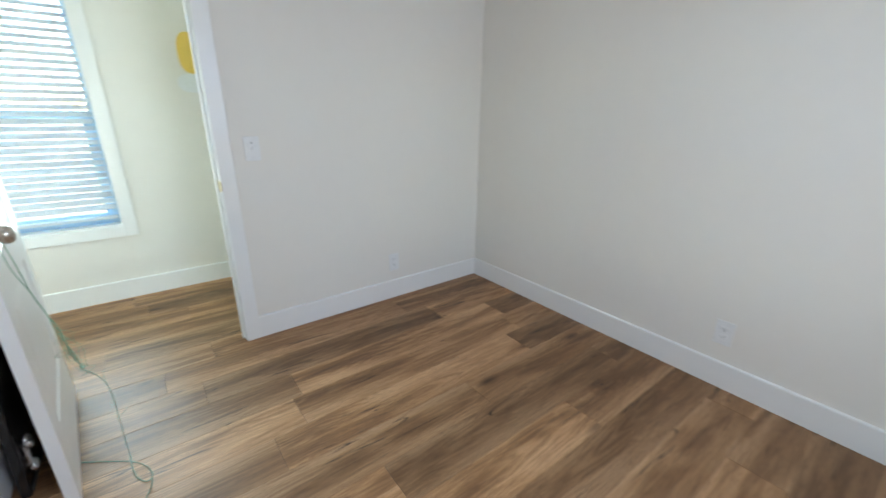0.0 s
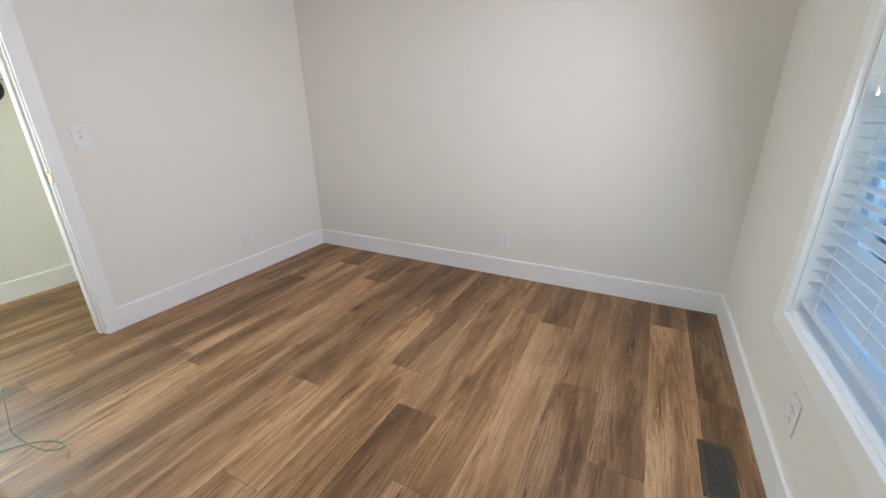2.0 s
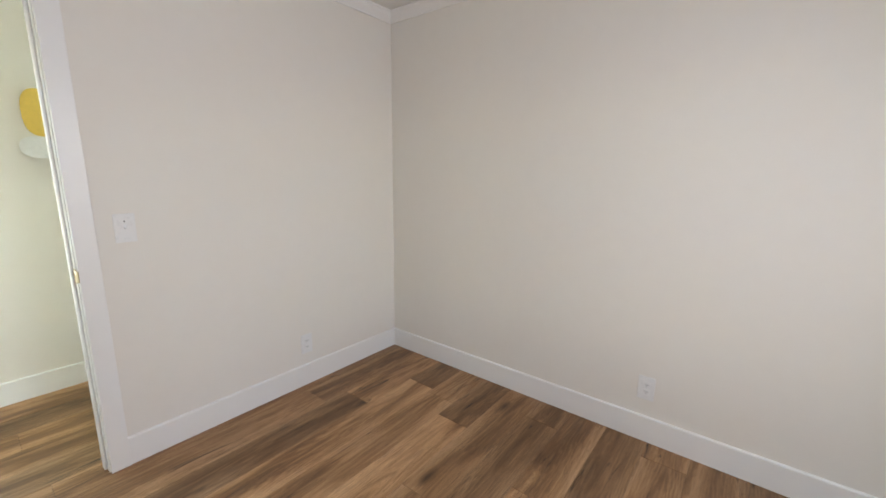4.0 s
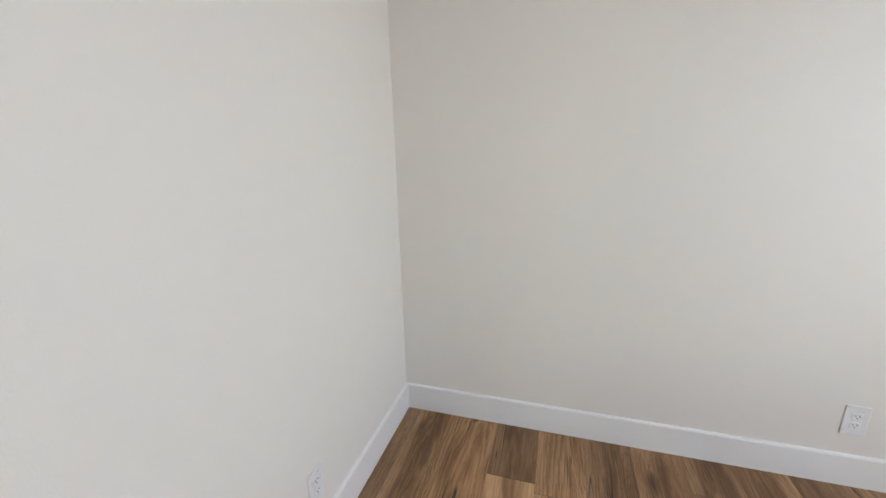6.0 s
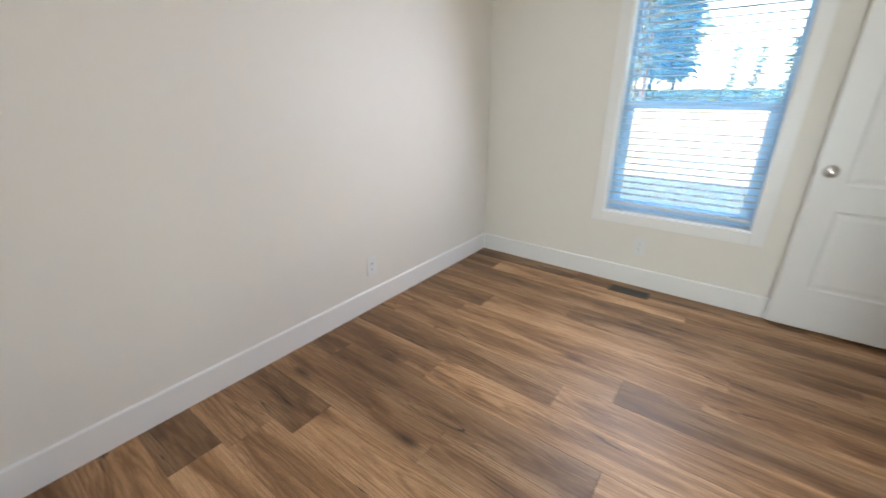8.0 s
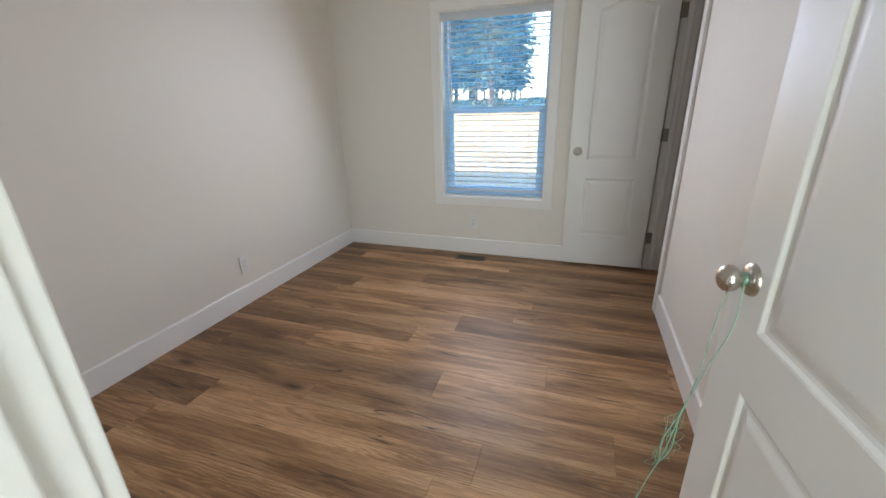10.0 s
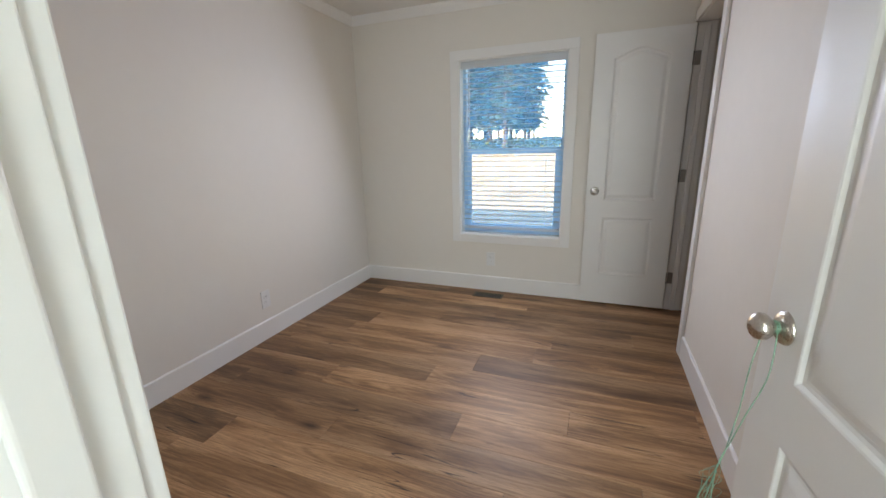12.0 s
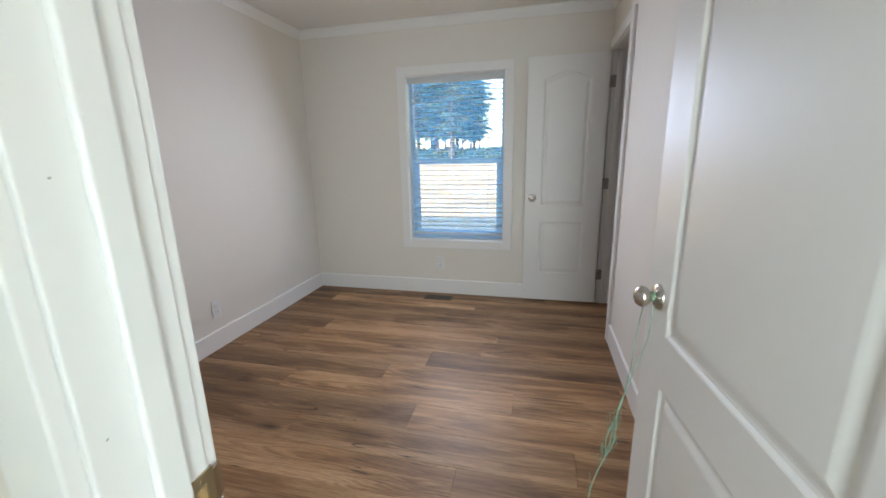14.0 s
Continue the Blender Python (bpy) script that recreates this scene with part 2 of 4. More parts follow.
HINGE = brushed("hinge_nickel", (0.36, 0.34, 0.31), 0.38)
CHROME = brushed("chrome", (0.88, 0.90, 0.91), 0.24)
GLOSSB = plain("gloss_black", (0.012, 0.012, 0.013), 0.16)
WOODRAW = plain("raw_pine", (0.45, 0.29, 0.13), 0.75, 0.0, 0.2)
VENTM = plain("bronze_register", (0.085, 0.070, 0.042), 0.5, 0.25, 0.15, 90.0)
STRING = plain("green_twine", (0.19, 0.35, 0.25), 0.8, 0.0, 0.2, 300.0)
CORD = plain("blind_cord", (0.72, 0.73, 0.74), 0.8)
YELLOW = plain("mustard_lacquer", (0.83, 0.57, 0.13), 0.45)
BLACKM = plain("matt_black", (0.02, 0.022, 0.024), 0.55)
WHITEM = plain("white_lacquer", (0.80, 0.80, 0.80), 0.4)
OAK = plank_vinyl()
GLASS = glass_material()
SUBFLOOR = plain("subfloor", (0.03, 0.02, 0.014), 0.9)
SIDING = painted("siding", (0.55, 0.57, 0.56), 0.7)
ROOFM = mottled("roof_shingle", [(0.3, (0.06, 0.06, 0.06)), (0.7, (0.11, 0.105, 0.10))], 6.0)
GRASS = mottled("dry_field", [(0.28, (0.34, 0.255, 0.135)), (0.5, (0.46, 0.365, 0.225)), (0.72, (0.52, 0.44, 0.30))], 0.35)
BARK = mottled("fir_bark", [(0.3, (0.045, 0.032, 0.024)), (0.7, (0.12, 0.09, 0.07))], 5.0)
NEEDLE = needle_material()


# ---------------------------------------------------------------- mesh helpers
def box_bm(lo, hi, bevel=0.0, seg=1, bm=None):
    bm = bm or bmesh.new()
    made = bmesh.ops.create_cube(bm, size=1.0)["verts"]
    for v in made:
        v.co = [lo[i] + (v.co[i] + 0.5) * (hi[i] - lo[i]) for i in range(3)]
    if bevel:
        edges = list({ed for v in made for ed in v.link_edges})
        bmesh.ops.bevel(bm, geom=edges, offset=bevel, segments=seg, affect='EDGES', profile=0.5)
    return bm


def lathe_bm(profile, seg=24, bm=None):
    """profile: (radius, height) from bottom to top, round local z."""
    bm = bm or bmesh.new()
    rings = []
    for r, z in profile:
        if r < 1e-6:
            rings.append([bm.verts.new((0, 0, z))])
        else:
            rings.append([bm.verts.new((r * math.cos(2 * math.pi * k / seg), r * math.sin(2 * math.pi * k / seg), z)) for k in range(seg)])
    for p, q in zip(rings, rings[1:]):
        for k in range(seg):
            j = (k + 1) % seg
            if len(p) == 1 and len(q) > 1:
                bm.faces.new((p[0], q[k], q[j]))
            elif len(q) == 1 and len(p) > 1:
                bm.faces.new((p[k], p[j], q[0]))
            elif len(p) > 1:
                bm.faces.new((p[k], p[j], q[j], q[k]))
    return bm


def tube_bm(points, r, seg=6, bm=None):
    bm = bm or bmesh.new()
    pts = [Vector(p) for p in points]
    rings = []
    for i, p in enumerate(pts):
        d = (pts[min(i + 1, len(pts) - 1)] - pts[max(i - 1, 0)]).normalized()
        u = d.cross(Vector((0, 0, 1)) if abs(d.z) < 0.9 else Vector((1, 0, 0))).normalized()
        w = d.cross(u)
        rings.append([bm.verts.new(p + r * (math.cos(2 * math.pi * k / seg) * u + math.sin(2 * math.pi * k / seg) * w)) for k in range(seg)])
    for p, q in zip(rings, rings[1:]):
        for k in range(seg):
            bm.faces.new((p[k], p[(k + 1) % seg], q[(k + 1) % seg], q[k]))
    bm.faces.new(rings[0][::-1]), bm.faces.new(rings[-1])
    return bm


def prism_bm(outline, axis, lo, hi, bm=None):
    """A section (pairs in the two other axes, in order) drawn along an axis from lo to hi."""
    bm = bm or bmesh.new()
    def at(u, v, s):
        return {"x": (s, u, v), "y": (u, s, v), "z": (u, v, s)}[axis]
    p = [bm.verts.new(at(u, v, lo)) for u, v in outline]
    q = [bm.verts.new(at(u, v, hi)) for u, v in outline]
    for k in range(len(p)):
        j = (k + 1) % len(p)
        bm.faces.new((p[k], p[j], q[j], q[k]))
    bm.faces.new(p[::-1]), bm.faces.new(q)
    bmesh.ops.recalc_face_normals(bm, faces=bm.faces)
    return bm


def mesh_of(name, bm, mat, smooth=False):
    bmesh.ops.recalc_face_normals(bm, faces=bm.faces)
    me = bpy.data.meshes.new(name)
    bm.to_mesh(me)
    bm.free()
    me.materials.append(mat)
    if smooth:
        for p in me.polygons:
            p.use_smooth = True
    return me


def part(name, bm, mat, parent=None, label="", smooth=False, at=None):
    ob = new(name, mesh_of(name, bm, mat, smooth))
    if at is not None:
        ob.matrix_local = at
    if parent is not None:
        ob.parent = parent
    if label:
        ob["label"] = label
    return ob


def structure(name, bm, mat, label, category, parent=None):
    ob = part(name, bm, mat, parent)
    return tagged(ob, label, category, kind="structure")


def empty(name, at, label="", category="", group="", kind=""):
    ob = new(name)
    ob.matrix_world = at
    return tagged(ob, label, category, group, kind)


def wall_with_hole(axis, lo, hi, hole=None):
    """A wall from lo to hi; hole (a0, a1, z0, z1) along its length axis goes right through."""
    bm = bmesh.new()
    i = 0 if axis == "x" else 1
    def seg(a0, a1, z0, z1):
        if a1 - a0 > 1e-4 and z1 - z0 > 1e-4:
            l, h = list(lo), list(hi)
            l[i], h[i], l[2], h[2] = a0, a1, z0, z1
            box_bm(l, h, bm=bm)
    if hole is None:
        seg(lo[i], hi[i], lo[2], hi[2])
    else:
        a0, a1, z0, z1 = hole
        seg(lo[i], a0, lo[2], hi[2])
        seg(a1, hi[i], lo[2], hi[2])
        seg(a0, a1, lo[2], z0)
        seg(a0, a1, z1, hi[2])
    bmesh.ops.remove_doubles(bm, verts=bm.verts, dist=1e-5)
    return bm


# ---------------------------------------------------------------- the plan
W, D, H = 2.70, 3.197, 2.42                    # bedroom: width (x), depth (y), ceiling
EXT, INT = 0.15, 0.112                         # wall thicknesses
HALL_Y = -1.117                                # face of the hall's outer wall
HX0, HX1 = -1.6, 4.3                           # ends of the hall
DX0, DX1, DZ = 1.797, 2.594, 2.06              # bedroom doorway between jambs
WX0, WX1, WZ0, WZ1 = 1.005, 1.880, 0.525, 1.980  # bedroom window opening
CY0, CY1, CZ = 2.485, 3.178, 2.06              # closet doorway
VX0, VX1, VZ0, VZ1 = 2.270, 3.145, 0.530, 1.985  # hall window opening

structure("wall_north", wall_with_hole("x", (-EXT, D, 0), (3.62, D + EXT, H), (WX0, WX1, WZ0, WZ1)), WALL, "warm off-white painted plaster wall with a window", "wall")
structure("wall_west", wall_with_hole("y", (-EXT, 0, 0), (0, D, H)), WALL, "warm off-white painted bedroom wall", "wall")
structure("wall_south", wall_with_hole("x", (-EXT, -INT, 0), (3.62, 0, H), (DX0 - 0.018, DX1 + 0.018, -0.0, DZ + 0.018)), WALL, "warm off-white painted wall with the bedroom doorway", "wall")
structure("wall_east", wall_with_hole("y", (W, 0, 0), (W + INT, D, H), (CY0 - 0.018, CY1 + 0.018, 0.0, CZ + 0.018)), WALL, "warm off-white painted wall with the closet doorway", "wall")
structure("wall_hall_south", wall_with_hole("x", (HX0, HALL_Y - EXT, 0), (HX1, HALL_Y, H), (VX0, VX1, VZ0, VZ1)), WALL, "pale painted hall wall with a window", "wall")
structure("wall_hall_west", wall_with_hole("y", (HX0 - INT, HALL_Y - EXT, 0), (HX0, 0, H), (-1.0, -0.2, 0.65, 2.05)), WALL, "plain painted end wall of the hall, unseen, with an opening added for fill light", "wall")
structure("wall_hall_east", wall_with_hole("y", (HX1, HALL_Y - EXT, 0), (HX1 + INT, 0, H), (-1.0, -0.2, 0.65, 2.05)), WALL, "plain painted end wall of the hall, unseen, with an opening added for fill light", "wall")
structure("wall_hall_north_west", wall_with_hole("x", (HX0, -INT, 0), (-EXT, 0, H)), WALL, "plain painted hall wall beside the bedroom", "wall")
structure("wall_hall_north_east", wall_with_hole("x", (3.62, -INT, 0), (HX1, 0, H)), WALL, "plain painted hall wall beside the closet", "wall")
structure("wall_closet_east", wall_with_hole("y", (3.50, 0, 0), (3.62, D, H)), CLOSET_SHADE, "closet back wall, its shade put into the paint", "wall")
structure("wall_closet_south", wall_with_hole("x", (W + INT, 1.75, 0), (3.50, 1.85, H)), CLOSET_SHADE, "closet side wall, its shade put into the paint", "wall")
structure("ceiling", box_bm((HX0 - INT, HALL_Y - EXT, H), (HX1 + INT, D + EXT, H + 0.12)), CEIL, "flat white textured ceiling", "ceiling")

# roof and outer skirting of the house
bm = bmesh.new()
y0, y1, ym = HALL_Y - EXT - 0.35, D + EXT + 0.35, (HALL_Y + D) / 2
# roof runs on over the added wing to cast its shadow
prism_bm([(y0, H + 0.10), (y0, H + 0.22), (ym, H + 1.25), (y1, H + 0.22), (y1, H + 0.10), (ym, H + 1.10)], "x", HX0 - 8.6, HX1 + 6.0, bm)
structure("roof", bm, ROOFM, "low gabled shingle roof of the house", "roof")
# unseen wing, added to lengthen the house's shadow on the field
SHADE_WING = -9.8                                    # west end of the added wing
structure("wall_shade_wing_north", box_bm((SHADE_WING, D, -0.05), (-EXT, D + EXT, H)), SIDING, "unseen pale siding wall added so that the house shades the field", "wall")
structure("wall_shade_wing_west", box_bm((SHADE_WING - EXT, HALL_Y - EXT, -0.05), (SHADE_WING, D + EXT, H)), SIDING, "unseen pale siding end wall of the added wing", "wall")
structure("wall_shade_wing_south", wall_with_hole("x", (SHADE_WING, HALL_Y - EXT, 0.0), (HX0 - INT, HALL_Y, H), (-2.75, -1.90, 0.55, 1.98)), SIDING, "unseen pale siding wall of the added wing with an opening", "wall")
structure("shade_wing_floor", box_bm((SHADE_WING, HALL_Y, -0.05), (HX0 - INT, D, -0.0045)), SUBFLOOR, "unseen dark floor of the added wing", "floor")
structure("foundation_skirting", box_bm((SHADE_WING - EXT, HALL_Y - EXT, -0.62), (HX1 + INT, D + EXT, -0.05)), SIDING, "pale skirting under the raised house", "foundation")


# ---------------------------------------------------------------- trim
def board_section(t, h, r=0.006):
    """Section of a flat board against a wall: depth t, height h, eased top edge."""
    return [(0, 0), (t, 0), (t, h - r), (t - r * 0.4, h - r * 0.35), (t - r, h), (0, h)]


BT, BH = 0.014, 0.136


def baseboard(name, axis, a0, a1, face, sign):
    sec = [(face + sign * u, v) for u, v in board_section(BT, BH)]
    return structure(name, prism_bm(sec, axis, a0, a1), TRIM, "white painted flat baseboard along the wall", "baseboard")


CW, CT = 0.074, 0.019                          # casing width and thickness
baseboard("baseboard_west", "y", 0, D, 0, 1)
baseboard("baseboard_north", "x", BT, W - BT, D, -1)
baseboard("baseboard_south", "x", BT, DX0 - CW - 0.004, 0, 1)
baseboard("baseboard_south_east", "x", DX1 + CW + 0.004, W, 0, 1)
baseboard("baseboard_east", "y", BT, CY0 - CW - 0.004, W, -1)
baseboard("baseboard_hall", "x", HX0, HX1, HALL_Y, 1)
baseboard("baseboard_hall_north", "x", -0.2, DX0 - CW - 0.004, -INT, -1)


def crown(name, axis, a0, a1, face, sign):
    c, p = 0.068, 0.046
    sec = [(0, 0), (0.010, 0), (0.013, 0.008), (0.020, 0.018), (0.034, 0.036), (p - 0.006, c - 0.014), (p, c - 0.010), (p, c), (0, c)]
    return structure(name, prism_bm([(face + sign * u, H - c + v) for u, v in sec], axis, a0, a1), TRIM, "white painted crown moulding below the ceiling", "trim")


crown("crown_moulding_west", "y", 0, D, 0, 1)
crown("crown_moulding_north", "x", 0, W, D, -1)
crown("crown_moulding_south", "x", 0, W, 0, 1)
crown("crown_moulding_east", "y", 0, D, W, -1)


def flat_casing(parent, axis, a0, a1, z0, z1, face, sign, four=False, mat=None):
    """Boards round an opening, on the wall face; sign points into the room."""
    m = mat or TRIM
    lo_f, hi_f = sorted((face, face + sign * CT))
    def board(p0, p1, q0, q1, name):
        lo, hi = ((p0, lo_f, q0), (p1, hi_f, q1)) if axis == "x" else ((lo_f, p0, q0), (hi_f, p1, q1))
        part(name, box_bm(lo, hi, 0.0025, 2), m, parent)
    board(a0 - CW, a0, z0 if not four else z0 - CW, z1, "side_casing")
    board(a1, a1 + CW, z0 if not four else z0 - CW, z1, "side_casing")
    board(a0 - CW, a1 + CW, z1 + 0.0005, z1 + CW, "head_casing")
    if four:
        board(a0 + 0.0005, a1 - 0.0005, z0 - CW, z0, "sill_casing")


# ---------------------------------------------------------------- door frames
door_frame = empty("door_frame_1", pose(0, 0, 0), "white painted wooden door frame with an antique brass strike plate", "door frame", kind="structure")
flat_casing(door_frame, "x", DX0 - 0.005, DX1 + 0.005, 0.0, DZ + 0.005, 0.0, 1)
flat_casing(door_frame, "x", DX0 - 0.005, DX1 + 0.005, 0.0, DZ + 0.005, -INT, -1)
part("jamb", box_bm((DX0 - 0.0175, -INT, 0), (DX0, 0, DZ), 0.002, 2), TRIM, door_frame)
part("jamb", box_bm((DX1, -INT, 0), (DX1 + 0.0175, 0, DZ), 0.002, 2), TRIM, door_frame)
part("head_jamb", box_bm((DX0, -INT, DZ), (DX1, 0, DZ + 0.0175), 0.002, 2), TRIM, door_frame)
for x0, x1 in ((DX0, DX0 + 0.011), (DX1 - 0.011, DX1)):
    part("door_stop_strip", box_bm((x0, -0.066, 0), (x1, -0.031, DZ - 0.011), 0.004, 3), TRIM, door_frame)
part("door_stop_strip", box_bm((DX0, -0.066, DZ - 0.011), (DX1, -0.031, DZ), 0.004, 3), TRIM, door_frame)


def strike_plate():
    z0, z1, y0, y1 = 0.885, 0.945, -0.030, 0.004
    bm = bmesh.new()
    t = 0.0022
    box_bm((DX0, y0, z0), (DX0 + t, y0 + 0.008, z1), bm=bm)
    box_bm((DX0, y1 - 0.011, z0), (DX0 + t, y1, z1), bm=bm)
    box_bm((DX0, y0 + 0.008, z0), (DX0 + t, y1 - 0.011, z0 + 0.016), bm=bm)
    box_bm((DX0, y0 + 0.008, z1 - 0.016), (DX0 + t, y1 - 0.011, z1), bm=bm)
    # curled lip towards the room
    prism_bm([(DX0 + t, y1), (DX0 + t - 0.002, y1 + 0.008), (DX0 - 0.004, y1 + 0.017), (DX0 - 0.006, y1 + 0.016), (DX0 - 0.001, y1 + 0.006), (DX0, y1)], "z", z0 + 0.006, z1 - 0.006, bm)
    plate = part("strike_plate", bm, BRASS, door_frame, "antique brass strike plate with a screw at each end")
    part("latch_hole", box_bm((DX0 - 0.0005, y0 + 0.008, z0 + 0.016), (DX0 + 0.0006, y1 - 0.011, z1 - 0.016)), WOODRAW, plate)
    for z in (z0 + 0.008, z1 - 0.008):
        part("screw", lathe_bm([(0.0035, 0), (0.003, 0.0008), (0.0, 0.0010)], 10), BRASS, plate, at=pose(DX0 + t, (y0 + y1) / 2, z, 0, 90, 0))


strike_plate()
for y, z in ((-0.088, 1.30), (-0.094, 1.06)):   # filled nail heads in the jamb
    part("nail_head", lathe_bm([(0.0, 0.0), (0.0014, 0.0), (0.0010, 0.0005), (0.0, 0.0006)], 8), HINGE, door_frame, at=pose(DX0 - 0.0003, y, z, 0, 90, 0))

closet_frame = empty("door_frame_2", pose(0, 0, 0), "white painted closet door frame with hinge leaves", "door frame", kind="structure")
for y0, y1 in ((CY0 - 0.0175, CY0), (CY1, CY1 + 0.0175)):
    part("jamb", box_bm((W - 0.002, y0, 0), (W + INT, y1, CZ), 0.002, 2), TRIM, closet_frame)
part("head_jamb", box_bm((W - 0.002, CY0, CZ), (W + INT, CY1, CZ + 0.0175), 0.002, 2), TRIM, closet_frame)
part("side_casing", box_bm((W - CT, CY0 - CW - 0.004, 0), (W, CY0 - 0.005, CZ + 0.005), 0.0025, 2), TRIM, closet_frame)
part("head_casing", box_bm((W - CT, CY0 - CW - 0.004, CZ + 0.0055), (W, D - 0.002, CZ + CW), 0.0025, 2), TRIM, closet_frame)
for y0, y1 in ((CY0, CY0 + 0.011), (CY1 - 0.011, CY1)):
    part("door_stop_strip", box_bm((W + 0.040, y0, 0), (W + 0.074, y1, CZ - 0.011), 0.004, 3), TRIM, closet_frame)


# ---------------------------------------------------------------- panelled doors
def inset(poly, d):
    """The closed outline moved inwards by d (counter-clockwise outlines)."""
    out = []
    for k, p in enumerate(poly):
        a, b = Vector(poly[k - 1]), Vector(poly[(k + 1) % len(poly)])
        p = Vector(p)
        u, v = (p - a).normalized(), (b - p).normalized()
        nu, nv = Vector((-u.y, u.x)), Vector((-v.y, v.x))
        m = (nu + nv).normalized()
        out.append(p + m * (d / max(0.35, m.dot(nu))))
    return [(q.x, q.y) for q in out]


def arch_panel(x0, x1, z0, z1, rise):
    n = 28
    top = [(x1 + (x0 - x1) * k / n, z1 + rise * (0.5 - 0.5 * math.cos(2 * math.pi * k / n)) ** 0.8) for k in range(n + 1)]
    return [(x0, z0), (x1, z0)] + top


def door_bm(w, h, th, panels):
    """A moulded two-panel door: x along its width from 0, y its thickness (0 to th), z up."""
    bm = bmesh.new()
    prof = [(0.0, 0.0), (0.004, 0.0015), (0.010, 0.0065), (0.017, 0.0085), (0.024, 0.0080), (0.040, 0.0030), (0.047, 0.0018)]
    rims = []
    for side in (0, 1):
        def at(p, depth):
            return (p[0], depth if side == 0 else th - depth, p[1])
        rect = [bm.verts.new(at(p, 0)) for p in ((0, 0), (w, 0), (w, h), (0, h))]
        rims.append(rect)
        edges = [bm.edges.new((rect[k], rect[(k + 1) % 4])) for k in range(4)]
        for poly in panels:
            loops = [[bm.verts.new(at(p, dep)) for p in inset(poly, d)] for d, dep in prof]
            edges += [bm.edges.new((loops[0][k], loops[0][(k + 1) % len(poly)])) for k in range(len(poly))]
            for a, b in zip(loops, loops[1:]):
                for k in range(len(poly)):
                    j = (k + 1) % len(poly)
                    bm.faces.new((a[k], a[j], b[j], b[k]))
            bm.faces.new(loops[-1])
        bmesh.ops.triangle_fill(bm, use_beauty=True, use_dissolve=False, edges=edges)
    for k in range(4):
        j = (k + 1) % 4
        bm.faces.new((rims[0][k], rims[0][j], rims[1][j], rims[1][k]))
    return bm


KNOB = [(0.0, 0.060), (0.010, 0.0595), (0.019, 0.056), (0.0255, 0.049), (0.0275, 0.041), (0.0255, 0.033), (0.020, 0.0265), (0.0135, 0.022), (0.0115, 0.018), (0.0115, 0.011)]
ROSE = [(0.0, 0.0115), (0.013, 0.0115), (0.026, 0.0098), (0.031, 0.0065), (0.0335, 0.0025), (0.0335, 0.0)]


def add_knob(door, x, z, face_y, out, label):
    """A round knob with its rosette on a door face; out is the way the face looks along local y."""
    turn = 90 if out < 0 else -90
    knob = part("knob", lathe_bm(KNOB[::-1], 32), NICKEL, door, label, True, pose(x, face_y, z, turn, 0, 0))
    part("rosette", lathe_bm(ROSE[::-1], 32), NICKEL, knob, "", True)


def panel_door(name, w, h, at, label):
    door = empty(name, at, label, "door")
    st = 0.128
    panels = [[(st, 0.245), (w - st, 0.245), (w - st, 0.712), (st, 0.712)], arch_panel(st, w - st, 0.845, 1.862, 0.058)]
    part("door_panel", door_bm(w, h, 0.035, panels), DOORP, door)
    return door


def hinge(parent, at):
    h = part("hinge", lathe_bm([(0.0, -0.045), (0.0055, -0.045), (0.0055, 0.045), (0.0, 0.045)], 12), HINGE, parent, "dull nickel butt hinge", True, at)
    return h


# bedroom door, swung open along the east wall: hinge corner by the jamb, west face towards the room
DOOR_W = 0.785
door_1 = panel_door("bedroom_door", DOOR_W, 2.032, pose(2.5905, 0.012, 0.016, 0, 0, 95.5), "white moulded two-panel arch-top bedroom door standing open with green string on its knob")
add_knob(door_1, DOOR_W - 0.070, 0.932, 0.035, 1, "satin nickel round door knob")
add_knob(door_1, DOOR_W - 0.070, 0.932, 0.0, -1, "satin nickel round door knob")
part("latch_plate", box_bm((DOOR_W, 0.006, 0.905), (DOOR_W + 0.0015, 0.029, 0.962), 0.0006, 1), NICKEL, door_1)
for z in (0.23, 1.02, 1.82):
    hinge(door_1, pose(-0.004, -0.004, z))

# closet door, open flat along the north wall
CD_W = 0.618
door_2 = panel_door("closet_door", CD_W, 2.028, pose(2.683, 3.1745, 0.018, 0, 0, 180.8), "white moulded two-panel arch-top closet door standing open against the wall")
add_knob(door_2, CD_W - 0.060, 0.915, 0.035, 1, "small satin nickel closet door knob")
part("latch_plate", box_bm((CD_W, 0.006, 0.888), (CD_W + 0.0015, 0.029, 0.945), 0.0006, 1), NICKEL, door_2)
for z in (0.245, 1.03, 1.82):
    hinge(door_2, pose(-0.006, 0.006, z))
    part("hinge_leaf", box_bm((W + 0.001, CY1 - 0.0025, z - 0.026), (W + 0.036, CY1, z + 0.064), 0.0008, 1), HINGE, closet_frame, "dull nickel hinge leaf")

